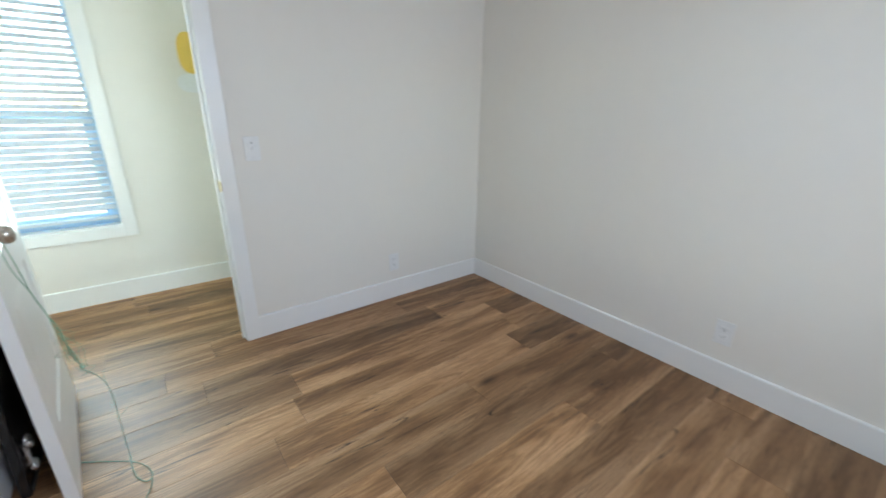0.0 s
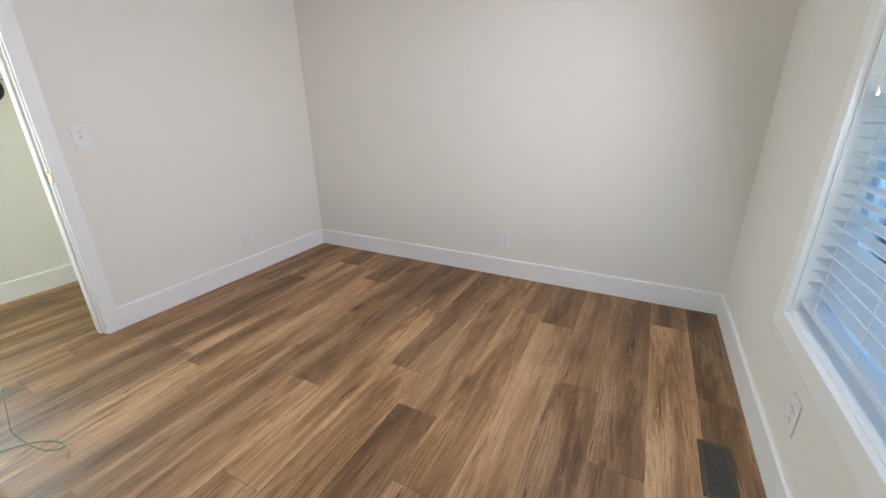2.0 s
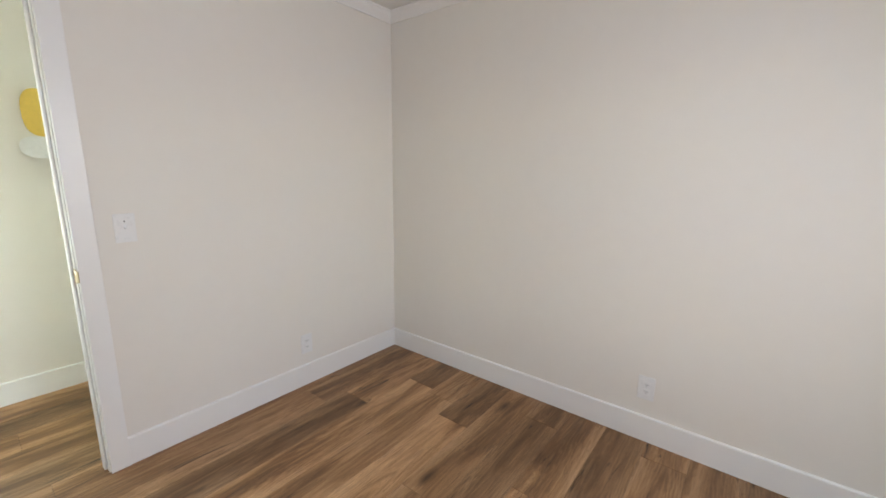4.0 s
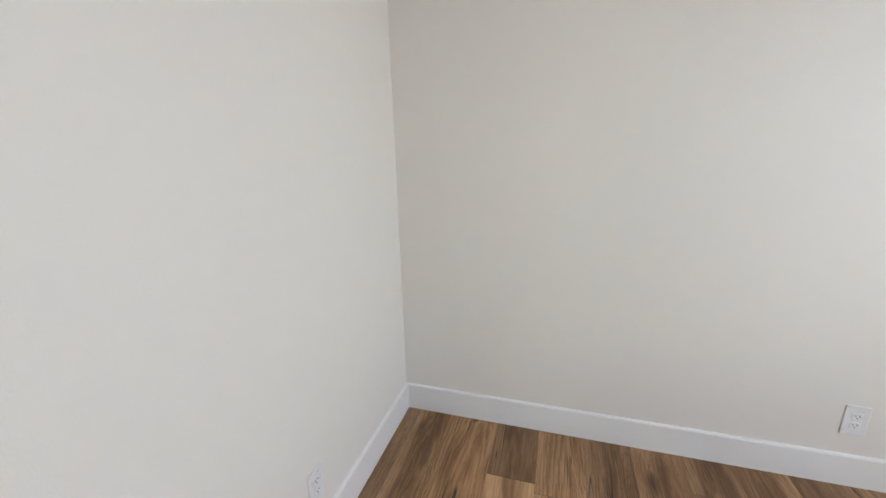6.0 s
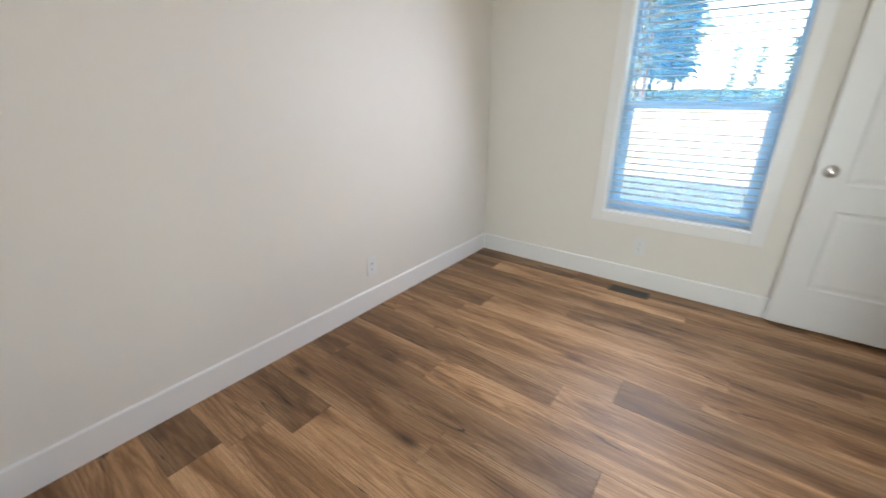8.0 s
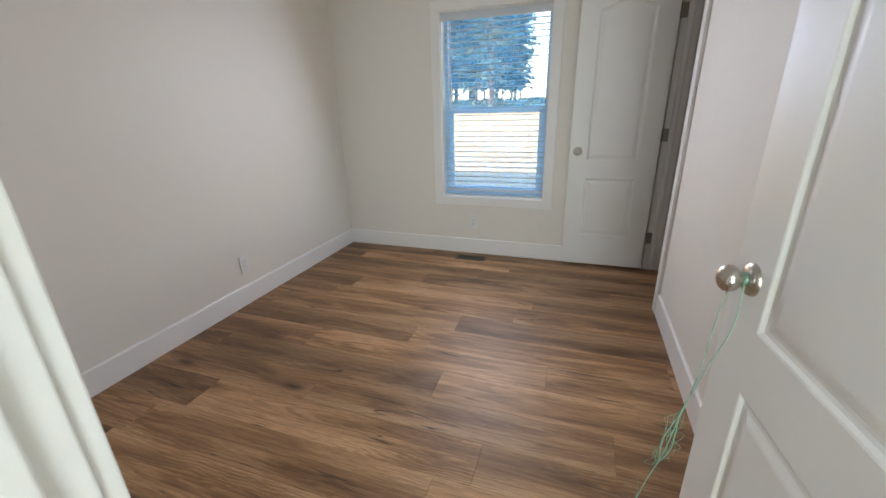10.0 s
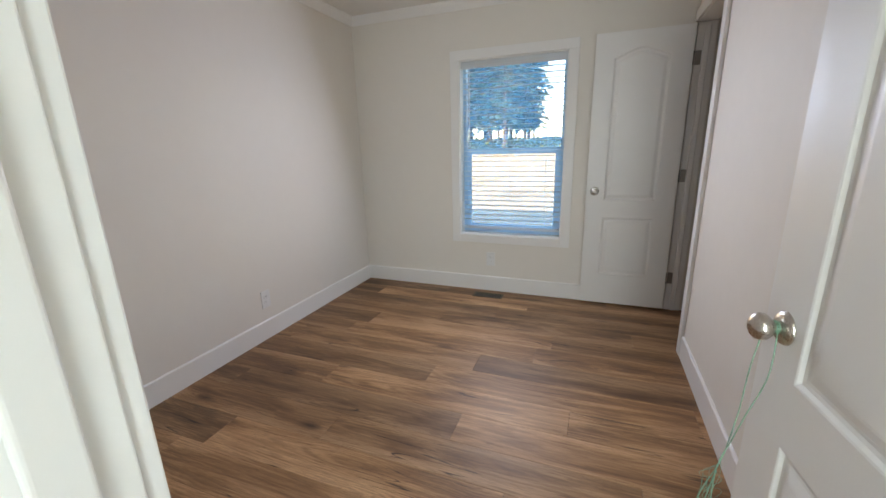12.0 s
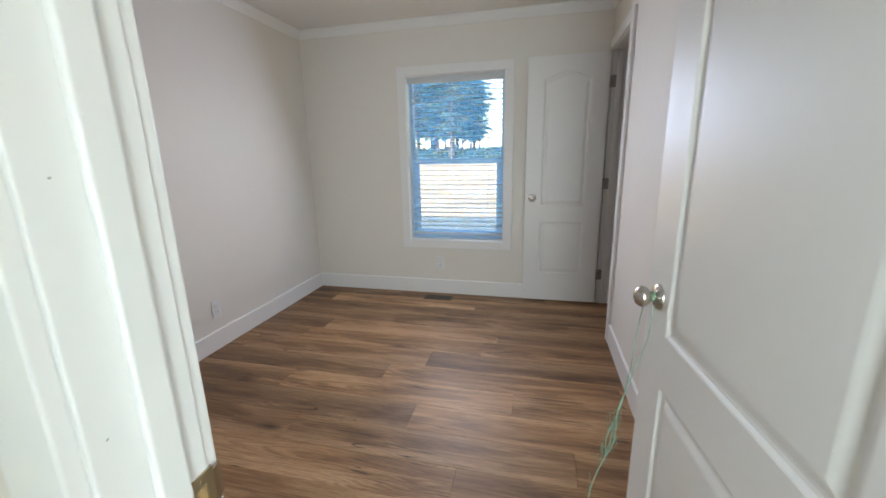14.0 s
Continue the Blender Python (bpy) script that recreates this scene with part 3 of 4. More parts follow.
# ---------------------------------------------------------------- windows
def window(name, x0, x1, z0, z1, face, out, label):
    """A single-hung vinyl window in an opening; out is +1 where outdoors lies towards +y."""
    win = empty(name, pose(0, 0, 0), label, "window", kind="structure")
    def yy(a, b):
        p, q = sorted((face + out * a, face + out * b))
        return p, q
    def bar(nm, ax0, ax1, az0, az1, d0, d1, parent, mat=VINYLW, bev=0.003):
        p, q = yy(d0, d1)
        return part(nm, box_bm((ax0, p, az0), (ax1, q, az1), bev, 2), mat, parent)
    flat_casing(win, "x", x0, x1, z0, z1, face, -out, True)
    # painted returns of the opening
    bar("reveal", x0, x0 + 0.008, z0, z1, 0.0, 0.085, win, TRIM, 0.001)
    bar("reveal", x1 - 0.008, x1, z0, z1, 0.0, 0.085, win, TRIM, 0.001)
    bar("reveal", x0 + 0.008, x1 - 0.008, z1 - 0.008, z1, 0.0, 0.085, win, TRIM, 0.001)
    bar("sill", x0 + 0.008, x1 - 0.008, z0, z0 + 0.010, 0.0, 0.085, win, TRIM, 0.001)
    f = 0.034
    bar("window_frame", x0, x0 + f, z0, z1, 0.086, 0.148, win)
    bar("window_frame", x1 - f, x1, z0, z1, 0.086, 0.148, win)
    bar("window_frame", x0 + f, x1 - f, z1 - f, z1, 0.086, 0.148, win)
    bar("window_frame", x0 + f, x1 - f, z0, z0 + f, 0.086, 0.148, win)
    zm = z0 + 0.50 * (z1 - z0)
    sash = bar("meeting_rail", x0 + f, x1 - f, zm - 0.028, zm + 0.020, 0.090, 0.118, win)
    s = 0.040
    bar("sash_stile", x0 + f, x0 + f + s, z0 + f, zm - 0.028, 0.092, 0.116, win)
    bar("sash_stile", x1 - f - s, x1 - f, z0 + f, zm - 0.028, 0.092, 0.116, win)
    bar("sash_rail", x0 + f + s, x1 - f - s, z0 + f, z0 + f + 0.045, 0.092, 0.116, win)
    for a0, a1, b0, b1, d in ((x0 + f + s - 0.004, x1 - f - s + 0.004, z0 + f + 0.041, zm - 0.024, 0.104), (x0 + f - 0.004, x1 - f + 0.004, zm + 0.016, z1 - f + 0.004, 0.128)):
        pane = bar("pane", a0, a1, b0, b1, d, d + 0.004, win, GLASS, 0.0)
        pane.visible_shadow = False
    return win


window("window_1", WX0, WX1, WZ0, WZ1, D, 1, "white vinyl single-hung window with flat white casing")
window("window_2", VX0, VX1, VZ0, VZ1, HALL_Y, -1, "white vinyl hall window with flat white casing")


def blind(x0, x1, z0, z1, yc, tilt, gap, label):
    """A two-inch slat blind mounted inside a window opening; yc is the middle of its depth."""
    b = empty("venetian_blind", pose((x0 + x1) / 2, yc, z1), label, "window blind")
    w = (x1 - x0) / 2 - 0.006
    part("headrail", box_bm((-w, -0.022, -0.045), (w, 0.022, -0.004), 0.002, 1), SLATM, b)
    part("valance", box_bm((-w - 0.003, -0.031, -0.068), (w + 0.003, -0.024, -0.012), 0.0025, 2), SLATM, b)
    pitch, bottom = 0.0425, z0 - z1 + gap
    n = int((-0.075 - bottom - 0.02) / pitch)
    sec = []
    half, th, bow = 0.0245, 0.0028, 0.0016
    for k in range(7):
        u = -half + 2 * half * k / 6
        sec.append((u, th / 2 + bow * (1 - (u / half) ** 2)))
    for k in range(7):
        u = half - 2 * half * k / 6
        sec.append((u, -th / 2 + bow * (1 - (u / half) ** 2)))
    me = mesh_of("slat", prism_bm(sec, "x", -w + 0.004, w - 0.004), SLATM)
    rng = random.Random(5)
    for k in range(n):
        s = new("slat", me)
        s.parent = b
        s.matrix_local = pose(0, 0, -0.092 - pitch * k, tilt + rng.uniform(-1.2, 1.2), rng.uniform(-0.12, 0.12), 0)
    part("bottom_rail", box_bm((-w + 0.004, -0.025, bottom), (w - 0.004, 0.025, bottom + 0.020), 0.004, 2), SLATM, b)
    for x in (-w + 0.13, 0.0, w - 0.13):
        for y in (-0.027, 0.027):
            part("ladder_cord", tube_bm([(x, y, -0.045), (x, y, bottom + 0.01)], 0.0009, 5), CORD, b)
    part("tilt_wand", tube_bm([(-w + 0.072, -0.036, -0.060), (-w + 0.073, -0.038, -0.30), (-w + 0.076, -0.037, -0.74)], 0.0038, 8), PLATE, b, "clear white tilt wand")
    return b


blind(WX0 + 0.008, WX1 - 0.008, WZ0, WZ1, D + 0.040, 0.0, 0.048, "white two-inch slat blind with slats open in the bedroom window")
blind(VX0 + 0.008, VX1 - 0.008, VZ0, VZ1, HALL_Y - 0.042, -32.0, 0.048, "white two-inch slat blind half tilted in the hall window")


# ---------------------------------------------------------------- plates
def outlet(at):
    """A duplex receptacle with its cover; local y points out of the wall."""
    o = empty("wall_outlet", at, "white plastic duplex outlet on the wall above the baseboard", "outlet", "wall outlets")
    part("cover_plate", box_bm((-0.0385, 0.0005, -0.0625), (0.0385, 0.0055, 0.0625), 0.0022, 2), PLATE, o)
    for z in (-0.0195, 0.0195):
        r = part("receptacle", box_bm((-0.0165, 0.004, z - 0.0135), (0.0165, 0.0072, z + 0.0135), 0.0022, 2), PLATE, o)
        for x, h in ((-0.0062, 0.0042), (0.0062, 0.0034)):
            part("slot", box_bm((x - 0.0010, 0.0068, z + 0.002 - h), (x + 0.0010, 0.0075, z + 0.002 + h)), SLOT, r)
        part("slot", box_bm((-0.0022, 0.0068, z - 0.0105), (0.0022, 0.0075, z - 0.0065), 0.0003, 1), SLOT, r)
    part("screw", lathe_bm([(0.0032, 0), (0.0026, 0.0009), (0.0, 0.0011)], 10), PLATE, o, at=pose(0, 0.0055, 0, -90, 0, 0))
    return o


out_w = outlet(pose(0, 1.815, 0.288, 0, 0, -90))
copy_thing(out_w, pose(0.781, 0, 0.272, 0, 0, 0))
copy_thing(out_w, pose(1.285, D, 0.300, 0, 0, 180))

sw = empty("light_switch", pose(1.617, 0, 1.098), "white plastic toggle light switch beside the door casing", "light switch")
part("cover_plate", box_bm((-0.0385, 0.0005, -0.0625), (0.0385, 0.0055, 0.0625), 0.0022, 2), PLATE, sw)
part("toggle_well", box_bm((-0.0055, 0.0050, -0.0125), (0.0055, 0.0062, 0.0125), 0.0004, 1), PLATE, sw)
part("toggle", box_bm((-0.0042, 0.000, -0.004), (0.0042, 0.0135, 0.006), 0.0012, 2), PLATE, sw, at=pose(0, 0.004, 0.0, 22, 0, 0))
for z in (-0.030, 0.030):
    part("screw", lathe_bm([(0.0032, 0), (0.0026, 0.0009), (0.0, 0.0011)], 10), SLOT if z > 0 else PLATE, sw, at=pose(0, 0.0055, z, -90, 0, 0))


# ---------------------------------------------------------------- floor register
def register():
    v = empty("floor_register", pose(1.298, 3.052, 0.0), "dark bronze slotted floor register set in the planks", "floor vent")
    lx, ly = 0.132, 0.054
    bm = bmesh.new()
    box_bm((-lx, -ly, 0.0005), (lx, -ly + 0.016, 0.005), 0.0015, 1, bm)
    box_bm((-lx, ly - 0.016, 0.0005), (lx, ly, 0.005), 0.0015, 1, bm)
    box_bm((-lx, -ly + 0.016, 0.0005), (-lx + 0.016, ly - 0.016, 0.005), 0.0, 1, bm)
    box_bm((lx - 0.016, -ly + 0.016, 0.0005), (lx, ly - 0.016, 0.005), 0.0, 1, bm)
    part("frame", bm, VENTM, v)
    # thin dark sheet puts the shade of the opening under the louvres
    part("duct_shade", box_bm((-lx + 0.014, -ly + 0.014, 0.0005), (lx - 0.014, ly - 0.014, 0.0012)), SLOT, v)
    n = 19
    for k in range(n):
        x = -lx + 0.016 + (2 * lx - 0.032) * (k + 0.5) / n
        part("louvre", box_bm((-0.0017, -ly + 0.016, -0.0010), (0.0017, ly - 0.016, 0.0010)), VENTM, v, at=pose(x, 0, 0.0032, 0, 25, 0))


register()


# ---------------------------------------------------------------- string on the knob
def knob_world(d):
    p = door_1.matrix_world @ Vector((DOOR_W - 0.070, 0.035 + d, 0.932))
    return p


bpy.context.view_layer.update()
kc = knob_world(0.016)
out = (door_1.matrix_world.to_3x3() @ Vector((0, 1, 0))).normalized()
along = (door_1.matrix_world.to_3x3() @ Vector((1, 0, 0))).normalized()
rng = random.Random(11)
bm = bmesh.new()
for k in range(3):                               # turns round the neck
    pts = []
    for q in range(17):
        an = 2 * math.pi * q / 16
        pts.append(kc + out * (-0.002 + 0.0024 * k) + (along * math.cos(an) + Vector((0, 0, 1)) * math.sin(an)) * (0.0124 + 0.0005 * (k % 2)))
    tube_bm(pts, 0.0010, 5, bm)


def strand(a, b, sway, n, wob):
    pts = []
    ph = rng.uniform(0, 6.28)
    for q in range(n + 1):
        s = q / n
        p = a.lerp(b, s) + sway * math.sin(math.pi * s)
        p += Vector((math.sin(7 * s + ph), math.cos(5 * s + ph), 0)) * wob * math.sin(math.pi * s)
        pts.append(p)
    return pts


def smooth_path(knots, n):
    """Catmull-Rom through the knots."""
    k = [Vector(p) for p in knots]
    k = [k[0]] + k + [k[-1]]
    out = []
    for a, b, c, d in zip(k, k[1:], k[2:], k[3:]):
        for q in range(n):
            u = q / n
            out.append(0.5 * (2 * b + (c - a) * u + (2 * a - 5 * b + 4 * c - d) * u * u + (3 * b - a - 3 * c + d) * u ** 3))
    return out + [k[-1]]


# two strands from the knob meet at a knot; a frayed tangle drifts off the door and one strand goes down to the floor
knot, ball, low = Vector((2.424, 0.702, 0.672)), Vector((2.388, 0.700, 0.462)), Vector((2.354, 0.610, 0.004))
for s in (0.012, -0.012):
    top = kc + out * (0.006 + s * 0.4) + along * s
    tube_bm(smooth_path([top, top.lerp(knot, 0.35) + out * (-0.006 + s * 0.5) + along * s * 0.6, top.lerp(knot, 0.7) - out * 0.004 + along * s * 0.5, knot + along * s * 0.15], 8), 0.0013, 5, bm)
for s in (0.004, -0.003, 0.0):
    tube_bm(smooth_path([knot, knot.lerp(ball, 0.3) + Vector((s, 2 * s, 0.01)), knot.lerp(ball, 0.65) + Vector((-2 * s, 3 * s, -0.01)), ball + Vector((s, s, 0))], 8), 0.0013, 5, bm)
for k in range(16):                              # frayed fibres
    a = knot.lerp(ball, rng.uniform(0.15, 0.9))
    b = knot.lerp(ball, rng.uniform(0.4, 1.05)) + Vector((rng.uniform(-0.018, 0.022), rng.uniform(-0.02, 0.02), rng.uniform(-0.02, 0.02)))
    tube_bm(strand(a, b, Vector((rng.uniform(-0.03, 0.03), rng.uniform(-0.03, 0.03), 0)), 10, 0.008), 0.0005, 4, bm)
tube_bm(smooth_path([ball, (2.360, 0.675, 0.405), (2.346, 0.655, 0.330), (2.354, 0.600, 0.150), (2.362, 0.560, 0.030), low], 8), 0.0013, 5, bm)
for k in range(7):                               # wisps along the lower strand
    a = Vector((2.345, 0.664, rng.uniform(0.20, 0.38)))
    tube_bm(strand(a, a + Vector((rng.uniform(-0.04, 0.02), rng.uniform(-0.03, 0.03), rng.uniform(0.02, 0.07))), Vector((0.01, 0.01, 0)), 8, 0.006), 0.0004, 4, bm)

# one slack loop on the floor, its tail running back under the door's edge, and a loose end
tube_bm(smooth_path([low, (2.348, 0.690, 0.003), (2.336, 0.755, 0.003), (2.308, 0.802, 0.003), (2.288, 0.784, 0.003), (2.305, 0.722, 0.004),
                     (2.352, 0.664, 0.006), (2.420, 0.612, 0.004), (2.505, 0.552, 0.003)], 8), 0.0018, 6, bm)
tube_bm(smooth_path([(2.290, 0.790, 0.003), (2.294, 0.835, 0.003), (2.312, 0.888, 0.003)], 7), 0.0015, 6, bm)
tagged(part("string", bm, STRING, None, "", True), "thin green twine hanging from the door knob down to the floor", "string")

# unidentified dark shape behind the open door, built as a flat black panel
panel = empty("black_panel", pose(2.655, 0.135, 0.0, 0, -2.2, 0), "glossy black flat panel with a chrome bracket leaning behind the door", "panel")
part("slab", box_bm((-0.030, 0.0, 0.0), (0.0, 0.50, 0.72), 0.006, 3), GLOSSB, panel)
part("rim", box_bm((-0.034, 0.012, 0.012), (-0.031, 0.488, 0.030), 0.001, 1), BLACKM, panel)
brk = part("bracket", box_bm((-0.046, 0.438, 0.095), (-0.030, 0.466, 0.200), 0.006, 3), CHROME, panel, "chrome bracket")
for z in (0.095, 0.200):
    part("boss", lathe_bm([(0.0, 0.0), (0.024, 0.0), (0.024, 0.010), (0.018, 0.017), (0.0, 0.020)], 20), CHROME, brk, "", True, pose(-0.040, 0.452, z, 0, -90, 0))
part("arm", tube_bm([(-0.046, 0.452, 0.170), (-0.056, 0.476, 0.190), (-0.064, 0.502, 0.222)], 0.010, 10), CHROME, brk, "", True)


# ---------------------------------------------------------------- wall art in the hall
def blob_bm(cx, cz, rx, rz, power, th):
    """A flat rounded shape standing off the wall (local y outwards)."""
    sec = []
    for k in range(40):
        an = 2 * math.pi * k / 40
        c, s = math.cos(an), math.sin(an)
        sec.append((cx + rx * math.copysign(abs(c) ** power, c), cz + rz * math.copysign(abs(s) ** power, s)))
    return prism_bm(sec, "y", 0.018, 0.018 + th)


art = empty("wall_art", pose(1.62, HALL_Y, 1.55), "abstract yellow, white and black rounded wall art on thin wire", "wall art")
part("yellow_shape", blob_bm(0.055, 0.105, 0.085, 0.130, 0.72, 0.008), YELLOW, art)
part("white_shape", blob_bm(0.085, -0.085, 0.085, 0.060, 0.85, 0.008), WHITEM, art)
part("black_shape", blob_bm(-0.030, -0.175, 0.078, 0.085, 0.95, 0.008), BLACKM, art)
part("wire", tube_bm([(0.10, 0.014, -0.128), (0.05, 0.014, -0.130), (-0.20, 0.014, -0.126)], 0.0022, 6), BLACKM, art)
part("wire", tube_bm([(0.07, 0.014, 0.17), (0.03, 0.014, 0.168), (-0.16, 0.014, 0.172)], 0.0022, 6), BLACKM, art)
part("wire", tube_bm([(-0.045, 0.014, 0.24), (-0.05, 0.014, -0.24)], 0.0022, 6), BLACKM, art)
for x, z in ((0.0, -0.129), (0.0, 0.169)):
    part("standoff", tube_bm([(x, 0.0, z), (x, 0.018, z)], 0.003, 6), BLACKM, art)


# ---------------------------------------------------------------- outdoors
def ground_height(x, y):
    g = -0.62
    s = max(0.0, min(1.0, (y - 16.0) / 30.0))
    return g + 1.6 * s * s * (3 - 2 * s) + (0.05 * noise.noise((x * 0.3, y * 0.3, 0)) if y > 5 else 0)


bm = bmesh.new()
xs = [-900, -300, -120, -60] + [-40 + 2 * k for k in range(41)] + [60, 120, 300, 900]
ys = [-900, -200, -40, -10, -2, 2] + [4 + 1.5 * k for k in range(40)] + [80, 130, 300, 900]
grid = [[bm.verts.new((x, y, ground_height(x, y))) for x in xs] for y in ys]
for r0, r1 in zip(grid, grid[1:]):
    for k in range(len(xs) - 1):
        bm.faces.new((r0[k], r0[k + 1], r1[k + 1], r1[k]))
structure("ground", bm, GRASS, "dry sunlit grass and bare earth behind the house", "ground")


def conifer(x, y, h, r, seed, bare, label, girth=0.013):
    """A fir: tapered trunk, drooping limbs and many small needle clumps."""
    rg = random.Random(seed)
    z0 = ground_height(x, y) - 0.05
    tree = empty("fir_tree", pose(x, y, z0), label, "tree", "trees behind the house")
    bm = bmesh.new()
    lean = Vector((rg.uniform(-0.02, 0.02), rg.uniform(-0.02, 0.02), 0))
    seg, rings = 9, []
    for k in range(9):
        s = k / 8
        rr = girth * h * (1 - s) ** 0.8 * (1.25 if k == 0 else 1.0) + 0.01
        c = lean * h * s + Vector((0, 0, h * s))
        rings.append([bm.verts.new(c + Vector((rr * math.cos(6.283 * q / seg), rr * math.sin(6.283 * q / seg), 0))) for q in range(seg)])
    for p, q in zip(rings, rings[1:]):
        for k in range(seg):
            bm.faces.new((p[k], p[(k + 1) % seg], q[(k + 1) % seg], q[k]))
    crown_v, crown_f = [], []
    n = int(46 + h * 4)
    for k in range(n):
        s = bare + (0.98 - bare) * (k + rg.random()) / n
        an = rg.uniform(0, 6.283)
        ln = r * (1 - (s - bare) / (1 - bare)) ** 0.75 * rg.uniform(0.55, 1.1) + 0.25
        base = lean * h * s + Vector((0, 0, h * s))
        way = Vector((math.cos(an), math.sin(an), 0))
        tip = base + way * ln + Vector((0, 0, -0.22 * ln))
        tube_bm([base, base.lerp(tip, 0.5) + Vector((0, 0, 0.05 * ln)), tip], 0.012 + 0.01 * ln, 4, bm)
        side = Vector((-way.y, way.x, 0))
        m = int(6 + ln * 7)
        for q in range(m):
            u = rg.uniform(0.12, 1.05)
            c = base.lerp(tip, u) + side * rg.gauss(0, 0.16) * ln * (1.1 - 0.6 * u) + Vector((0, 0, rg.uniform(-0.16, 0.06)))
            d = (way * rg.uniform(0.3, 1) + side * rg.uniform(-1, 1) + Vector((0, 0, rg.uniform(-0.8, 0.1)))).normalized()
            e = d.cross(Vector((rg.uniform(-1, 1), rg.uniform(-1, 1), 1))).normalized()
            a, b = rg.uniform(0.22, 0.55), rg.uniform(0.07, 0.16)
            i = len(crown_v)
            crown_v += [c - d * a * 0.4, c + e * b, c + d * a, c - e * b]
            crown_f.append((i, i + 1, i + 2, i + 3))
    part("trunk", bm, BARK, tree)
    me = bpy.data.meshes.new("crown")
    me.from_pydata([tuple(v) for v in crown_v], [], crown_f)
    me.materials.append(NEEDLE)
    c = new("crown", me)
    c.parent = tree


DARK, LIT, FAR = "tall bluish green fir tree with bare lower trunk", "tall fir tree with yellowish sunlit needles", "distant small fir tree at the field edge"
for x, y, h, r, seed, bare, label in (
        (-11.0, 38.0, 17.0, 3.4, 1, 0.13, LIT), (-8.4, 41.0, 19.0, 3.3, 2, 0.14, DARK), (-6.0, 37.5, 16.5, 2.9, 3, 0.15, DARK),
        (-9.8, 45.0, 18.0, 3.2, 4, 0.14, DARK), (-13.4, 42.0, 17.0, 3.3, 5, 0.13, LIT), (-4.9, 44.0, 14.0, 2.3, 6, 0.15, DARK),
        (-16.5, 38.0, 17.0, 3.4, 7, 0.13, LIT), (-7.2, 46.0, 16.0, 2.6, 8, 0.16, DARK), (-12.2, 47.0, 18.0, 3.0, 9, 0.15, DARK),
        (0.5, 82.0, 8.0, 1.8, 10, 0.06, FAR), (4.5, 86.0, 9.5, 2.0, 11, 0.06, FAR), (-3.0, 88.0, 9.0, 2.0, 15, 0.06, FAR), (9.0, 80.0, 8.5, 1.9, 16, 0.06, FAR)):
    conifer(x, y, h, r, seed, bare, label)
SLIM = "slender fir tree with a thin bare trunk in the stand"
rg = random.Random(44)
for k in range(16):
    conifer(-15.0 + 0.72 * k + rg.uniform(-0.3, 0.3), rg.uniform(40.0, 49.0), rg.uniform(13.5, 18.5), rg.uniform(1.5, 2.1), 60 + k, rg.uniform(0.16, 0.22), SLIM, 0.0055)
# unseen trees added southwest of the house, which keep the low sun off its windows
for x, y, h, seed in ((-4.7, -10.7, 15.0, 17), (-7.9, -8.5, 15.0, 18), (-6.6, -12.8, 17.0, 19), (-3.1, -8.7, 13.0, 20)):
    conifer(x, y, h, 3.4, seed, 0.05, "unseen broad fir tree added to block the low sun")


def undergrowth():
    """Low scrub under the stand of firs."""
    rg, vs, fs = random.Random(8), [], []
    for k in range(5200):
        x, y = rg.uniform(-22.0, 9.0), rg.uniform(37.0, 48.0)
        top = 0.55 + 0.75 * (0.5 + 0.5 * noise.noise((x * 0.6, y * 0.35, 3.0)))
        c = Vector((x, y, ground_height(x, y) + rg.random() * top))
        d = Vector((rg.uniform(-1, 1), rg.uniform(-1, 1), rg.uniform(-0.2, 1))).normalized()
        e = d.cross(Vector((rg.uniform(-1, 1), rg.uniform(-1, 1), 0.4))).normalized()
        a, b = rg.uniform(0.18, 0.42), rg.uniform(0.07, 0.15)
        i = len(vs)
        vs += [tuple(c - d * a), tuple(c + e * b), tuple(c + d * a), tuple(c - e * b)]
        fs.append((i, i + 1, i + 2, i + 3))
    me = bpy.data.meshes.new("undergrowth")
    me.from_pydata(vs, [], fs)
    me.materials.append(NEEDLE)
    tagged(new("undergrowth", me), "low dark scrub under the stand of fir trees", "shrubs", kind="stuff")


undergrowth()

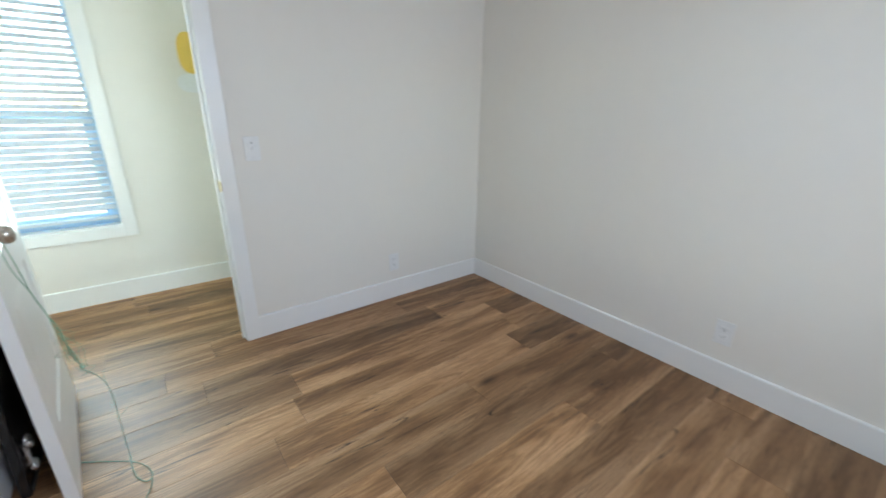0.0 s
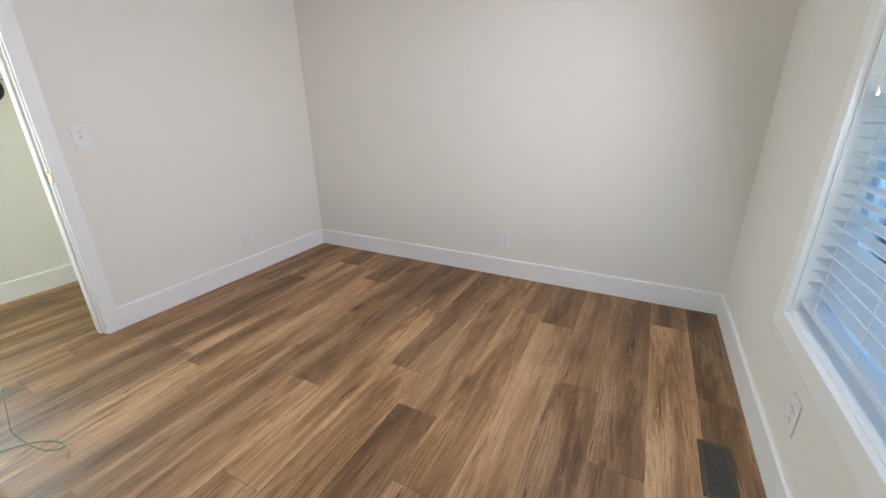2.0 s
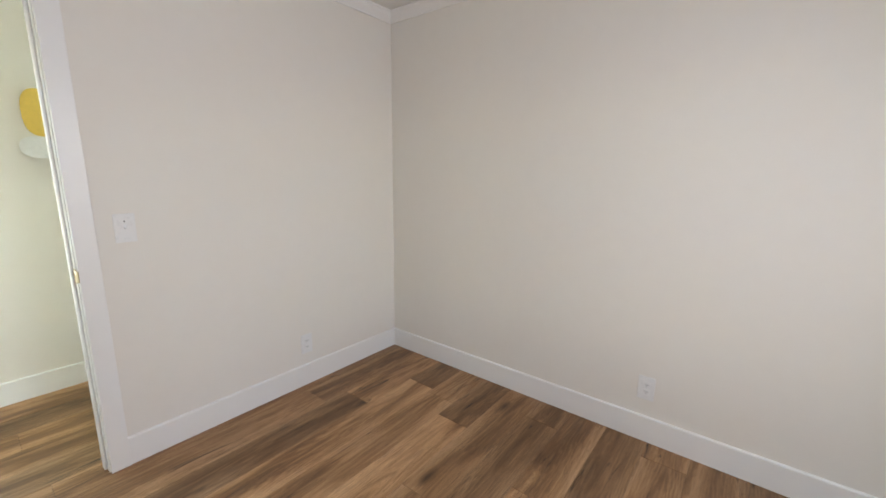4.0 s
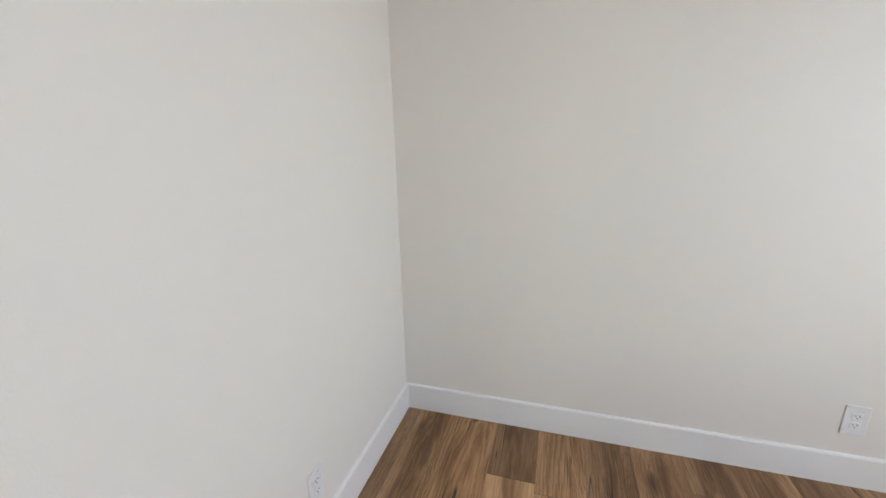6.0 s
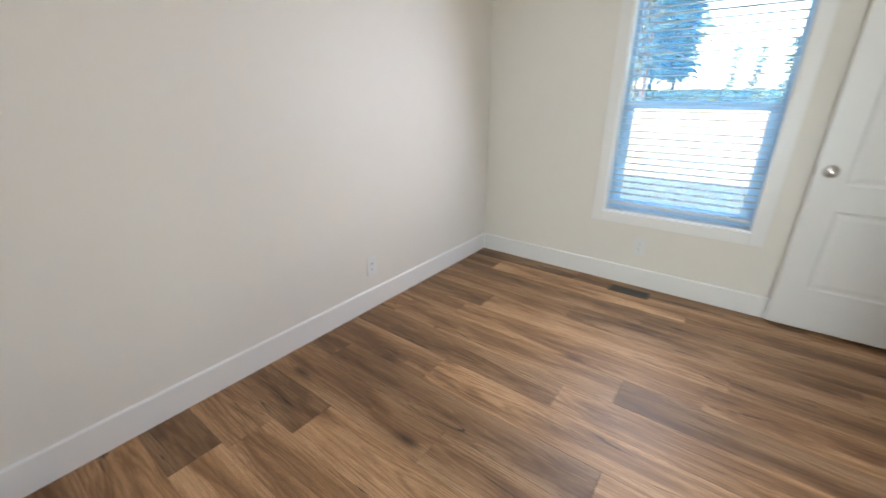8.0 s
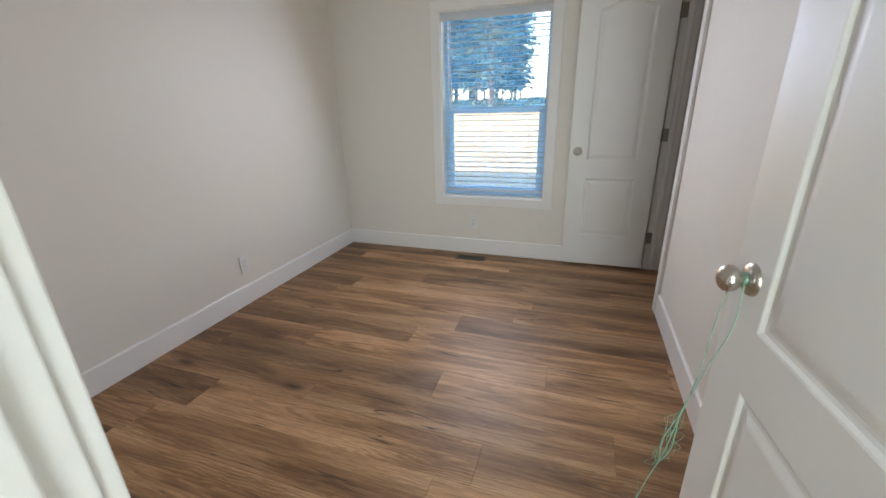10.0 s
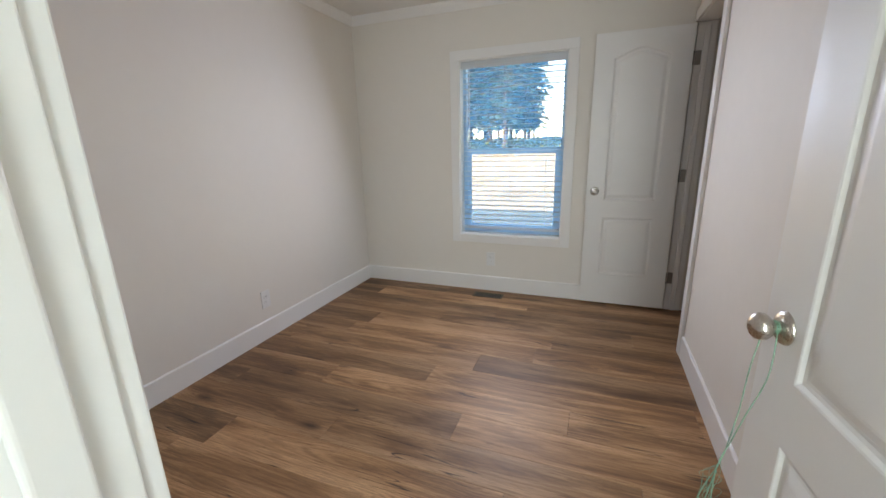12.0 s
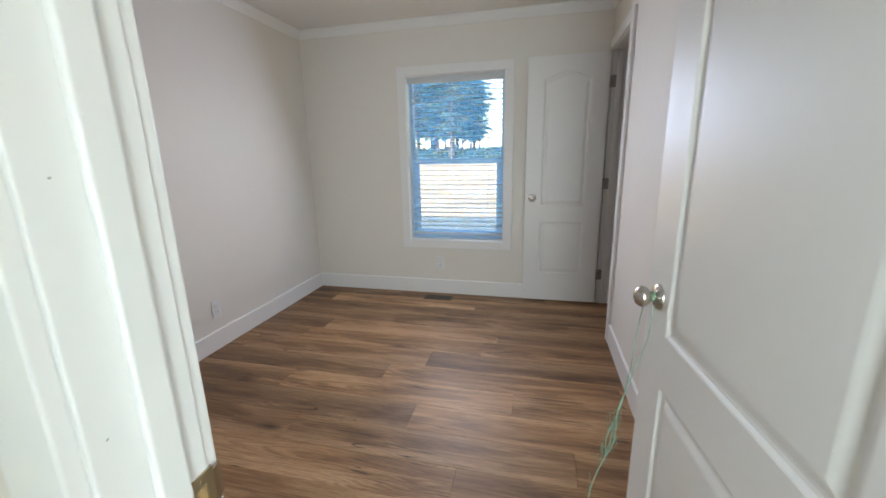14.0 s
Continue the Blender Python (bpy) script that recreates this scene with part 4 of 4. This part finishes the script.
# ---------------------------------------------------------------- floor: planks, last
floor = structure("floor", wall_with_hole("x", (HX0, HALL_Y, -0.05), (3.50, D, -0.0045)), SUBFLOOR, "medium brown oak-look vinyl plank floor", "floor")
tagged(structure("floor_hall_end", box_bm((3.501, HALL_Y, -0.05), (HX1, 0, -0.0045)), SUBFLOOR, "floor under the far end of the hall", "floor"))
ROW, ROW0, LEN = 0.1955, 0.672, 1.37
KNOWN = {-4: 1.975, -3: 2.211, 0: 1.739, 2: 1.005, 3: 1.580, 4: 0.715, 5: 1.290, 6: 1.513, 7: 1.840, 8: 0.560, 9: 1.060, 10: 1.460, 11: 0.305, 12: 0.904}
plank_meshes = {}


def plank(x0, x1, y0, y1):
    w, d = round(x1 - x0, 3), round(y1 - y0, 3)
    if (w, d) not in plank_meshes:
        bm = bmesh.new()
        g, t, c = 0.0006, 0.0045, 0.0007
        pts = [[(g, g), (w - g, g), (w - g, d - g), (g, d - g)], [(g + c, g + c), (w - g - c, g + c), (w - g - c, d - g - c), (g + c, d - g - c)]]
        lo = [bm.verts.new((x, y, -t)) for x, y in pts[0]]
        mid = [bm.verts.new((x, y, -c)) for x, y in pts[0]]
        top = [bm.verts.new((x, y, 0)) for x, y in pts[1]]
        for p, q in ((lo, mid), (mid, top)):
            for k in range(4):
                bm.faces.new((p[k], p[(k + 1) % 4], q[(k + 1) % 4], q[k]))
        bm.faces.new(top)
        plank_meshes[(w, d)] = mesh_of("plank", bm, OAK)
    ob = new("plank", plank_meshes[(w, d)])
    ob.parent = floor
    ob.location = (x0, y0, 0)


rng = random.Random(21)
for k in range(-10, 13):
    y0, y1 = ROW0 + ROW * k, ROW0 + ROW * (k + 1)
    y0, y1 = max(y0, HALL_Y), min(y1, D)
    if y1 - y0 < 0.01:
        continue
    lo, hi = (HX0, HX1) if y1 < 0.09 else (0.0, 3.50)
    off = KNOWN.get(k, rng.uniform(0, LEN))
    x = off - LEN * math.ceil((off - lo) / LEN)
    while x < hi:
        a, b = max(x, lo), min(x + LEN, hi)
        if b - a > 0.02:
            plank(a, b, y0, y1)
        x += LEN
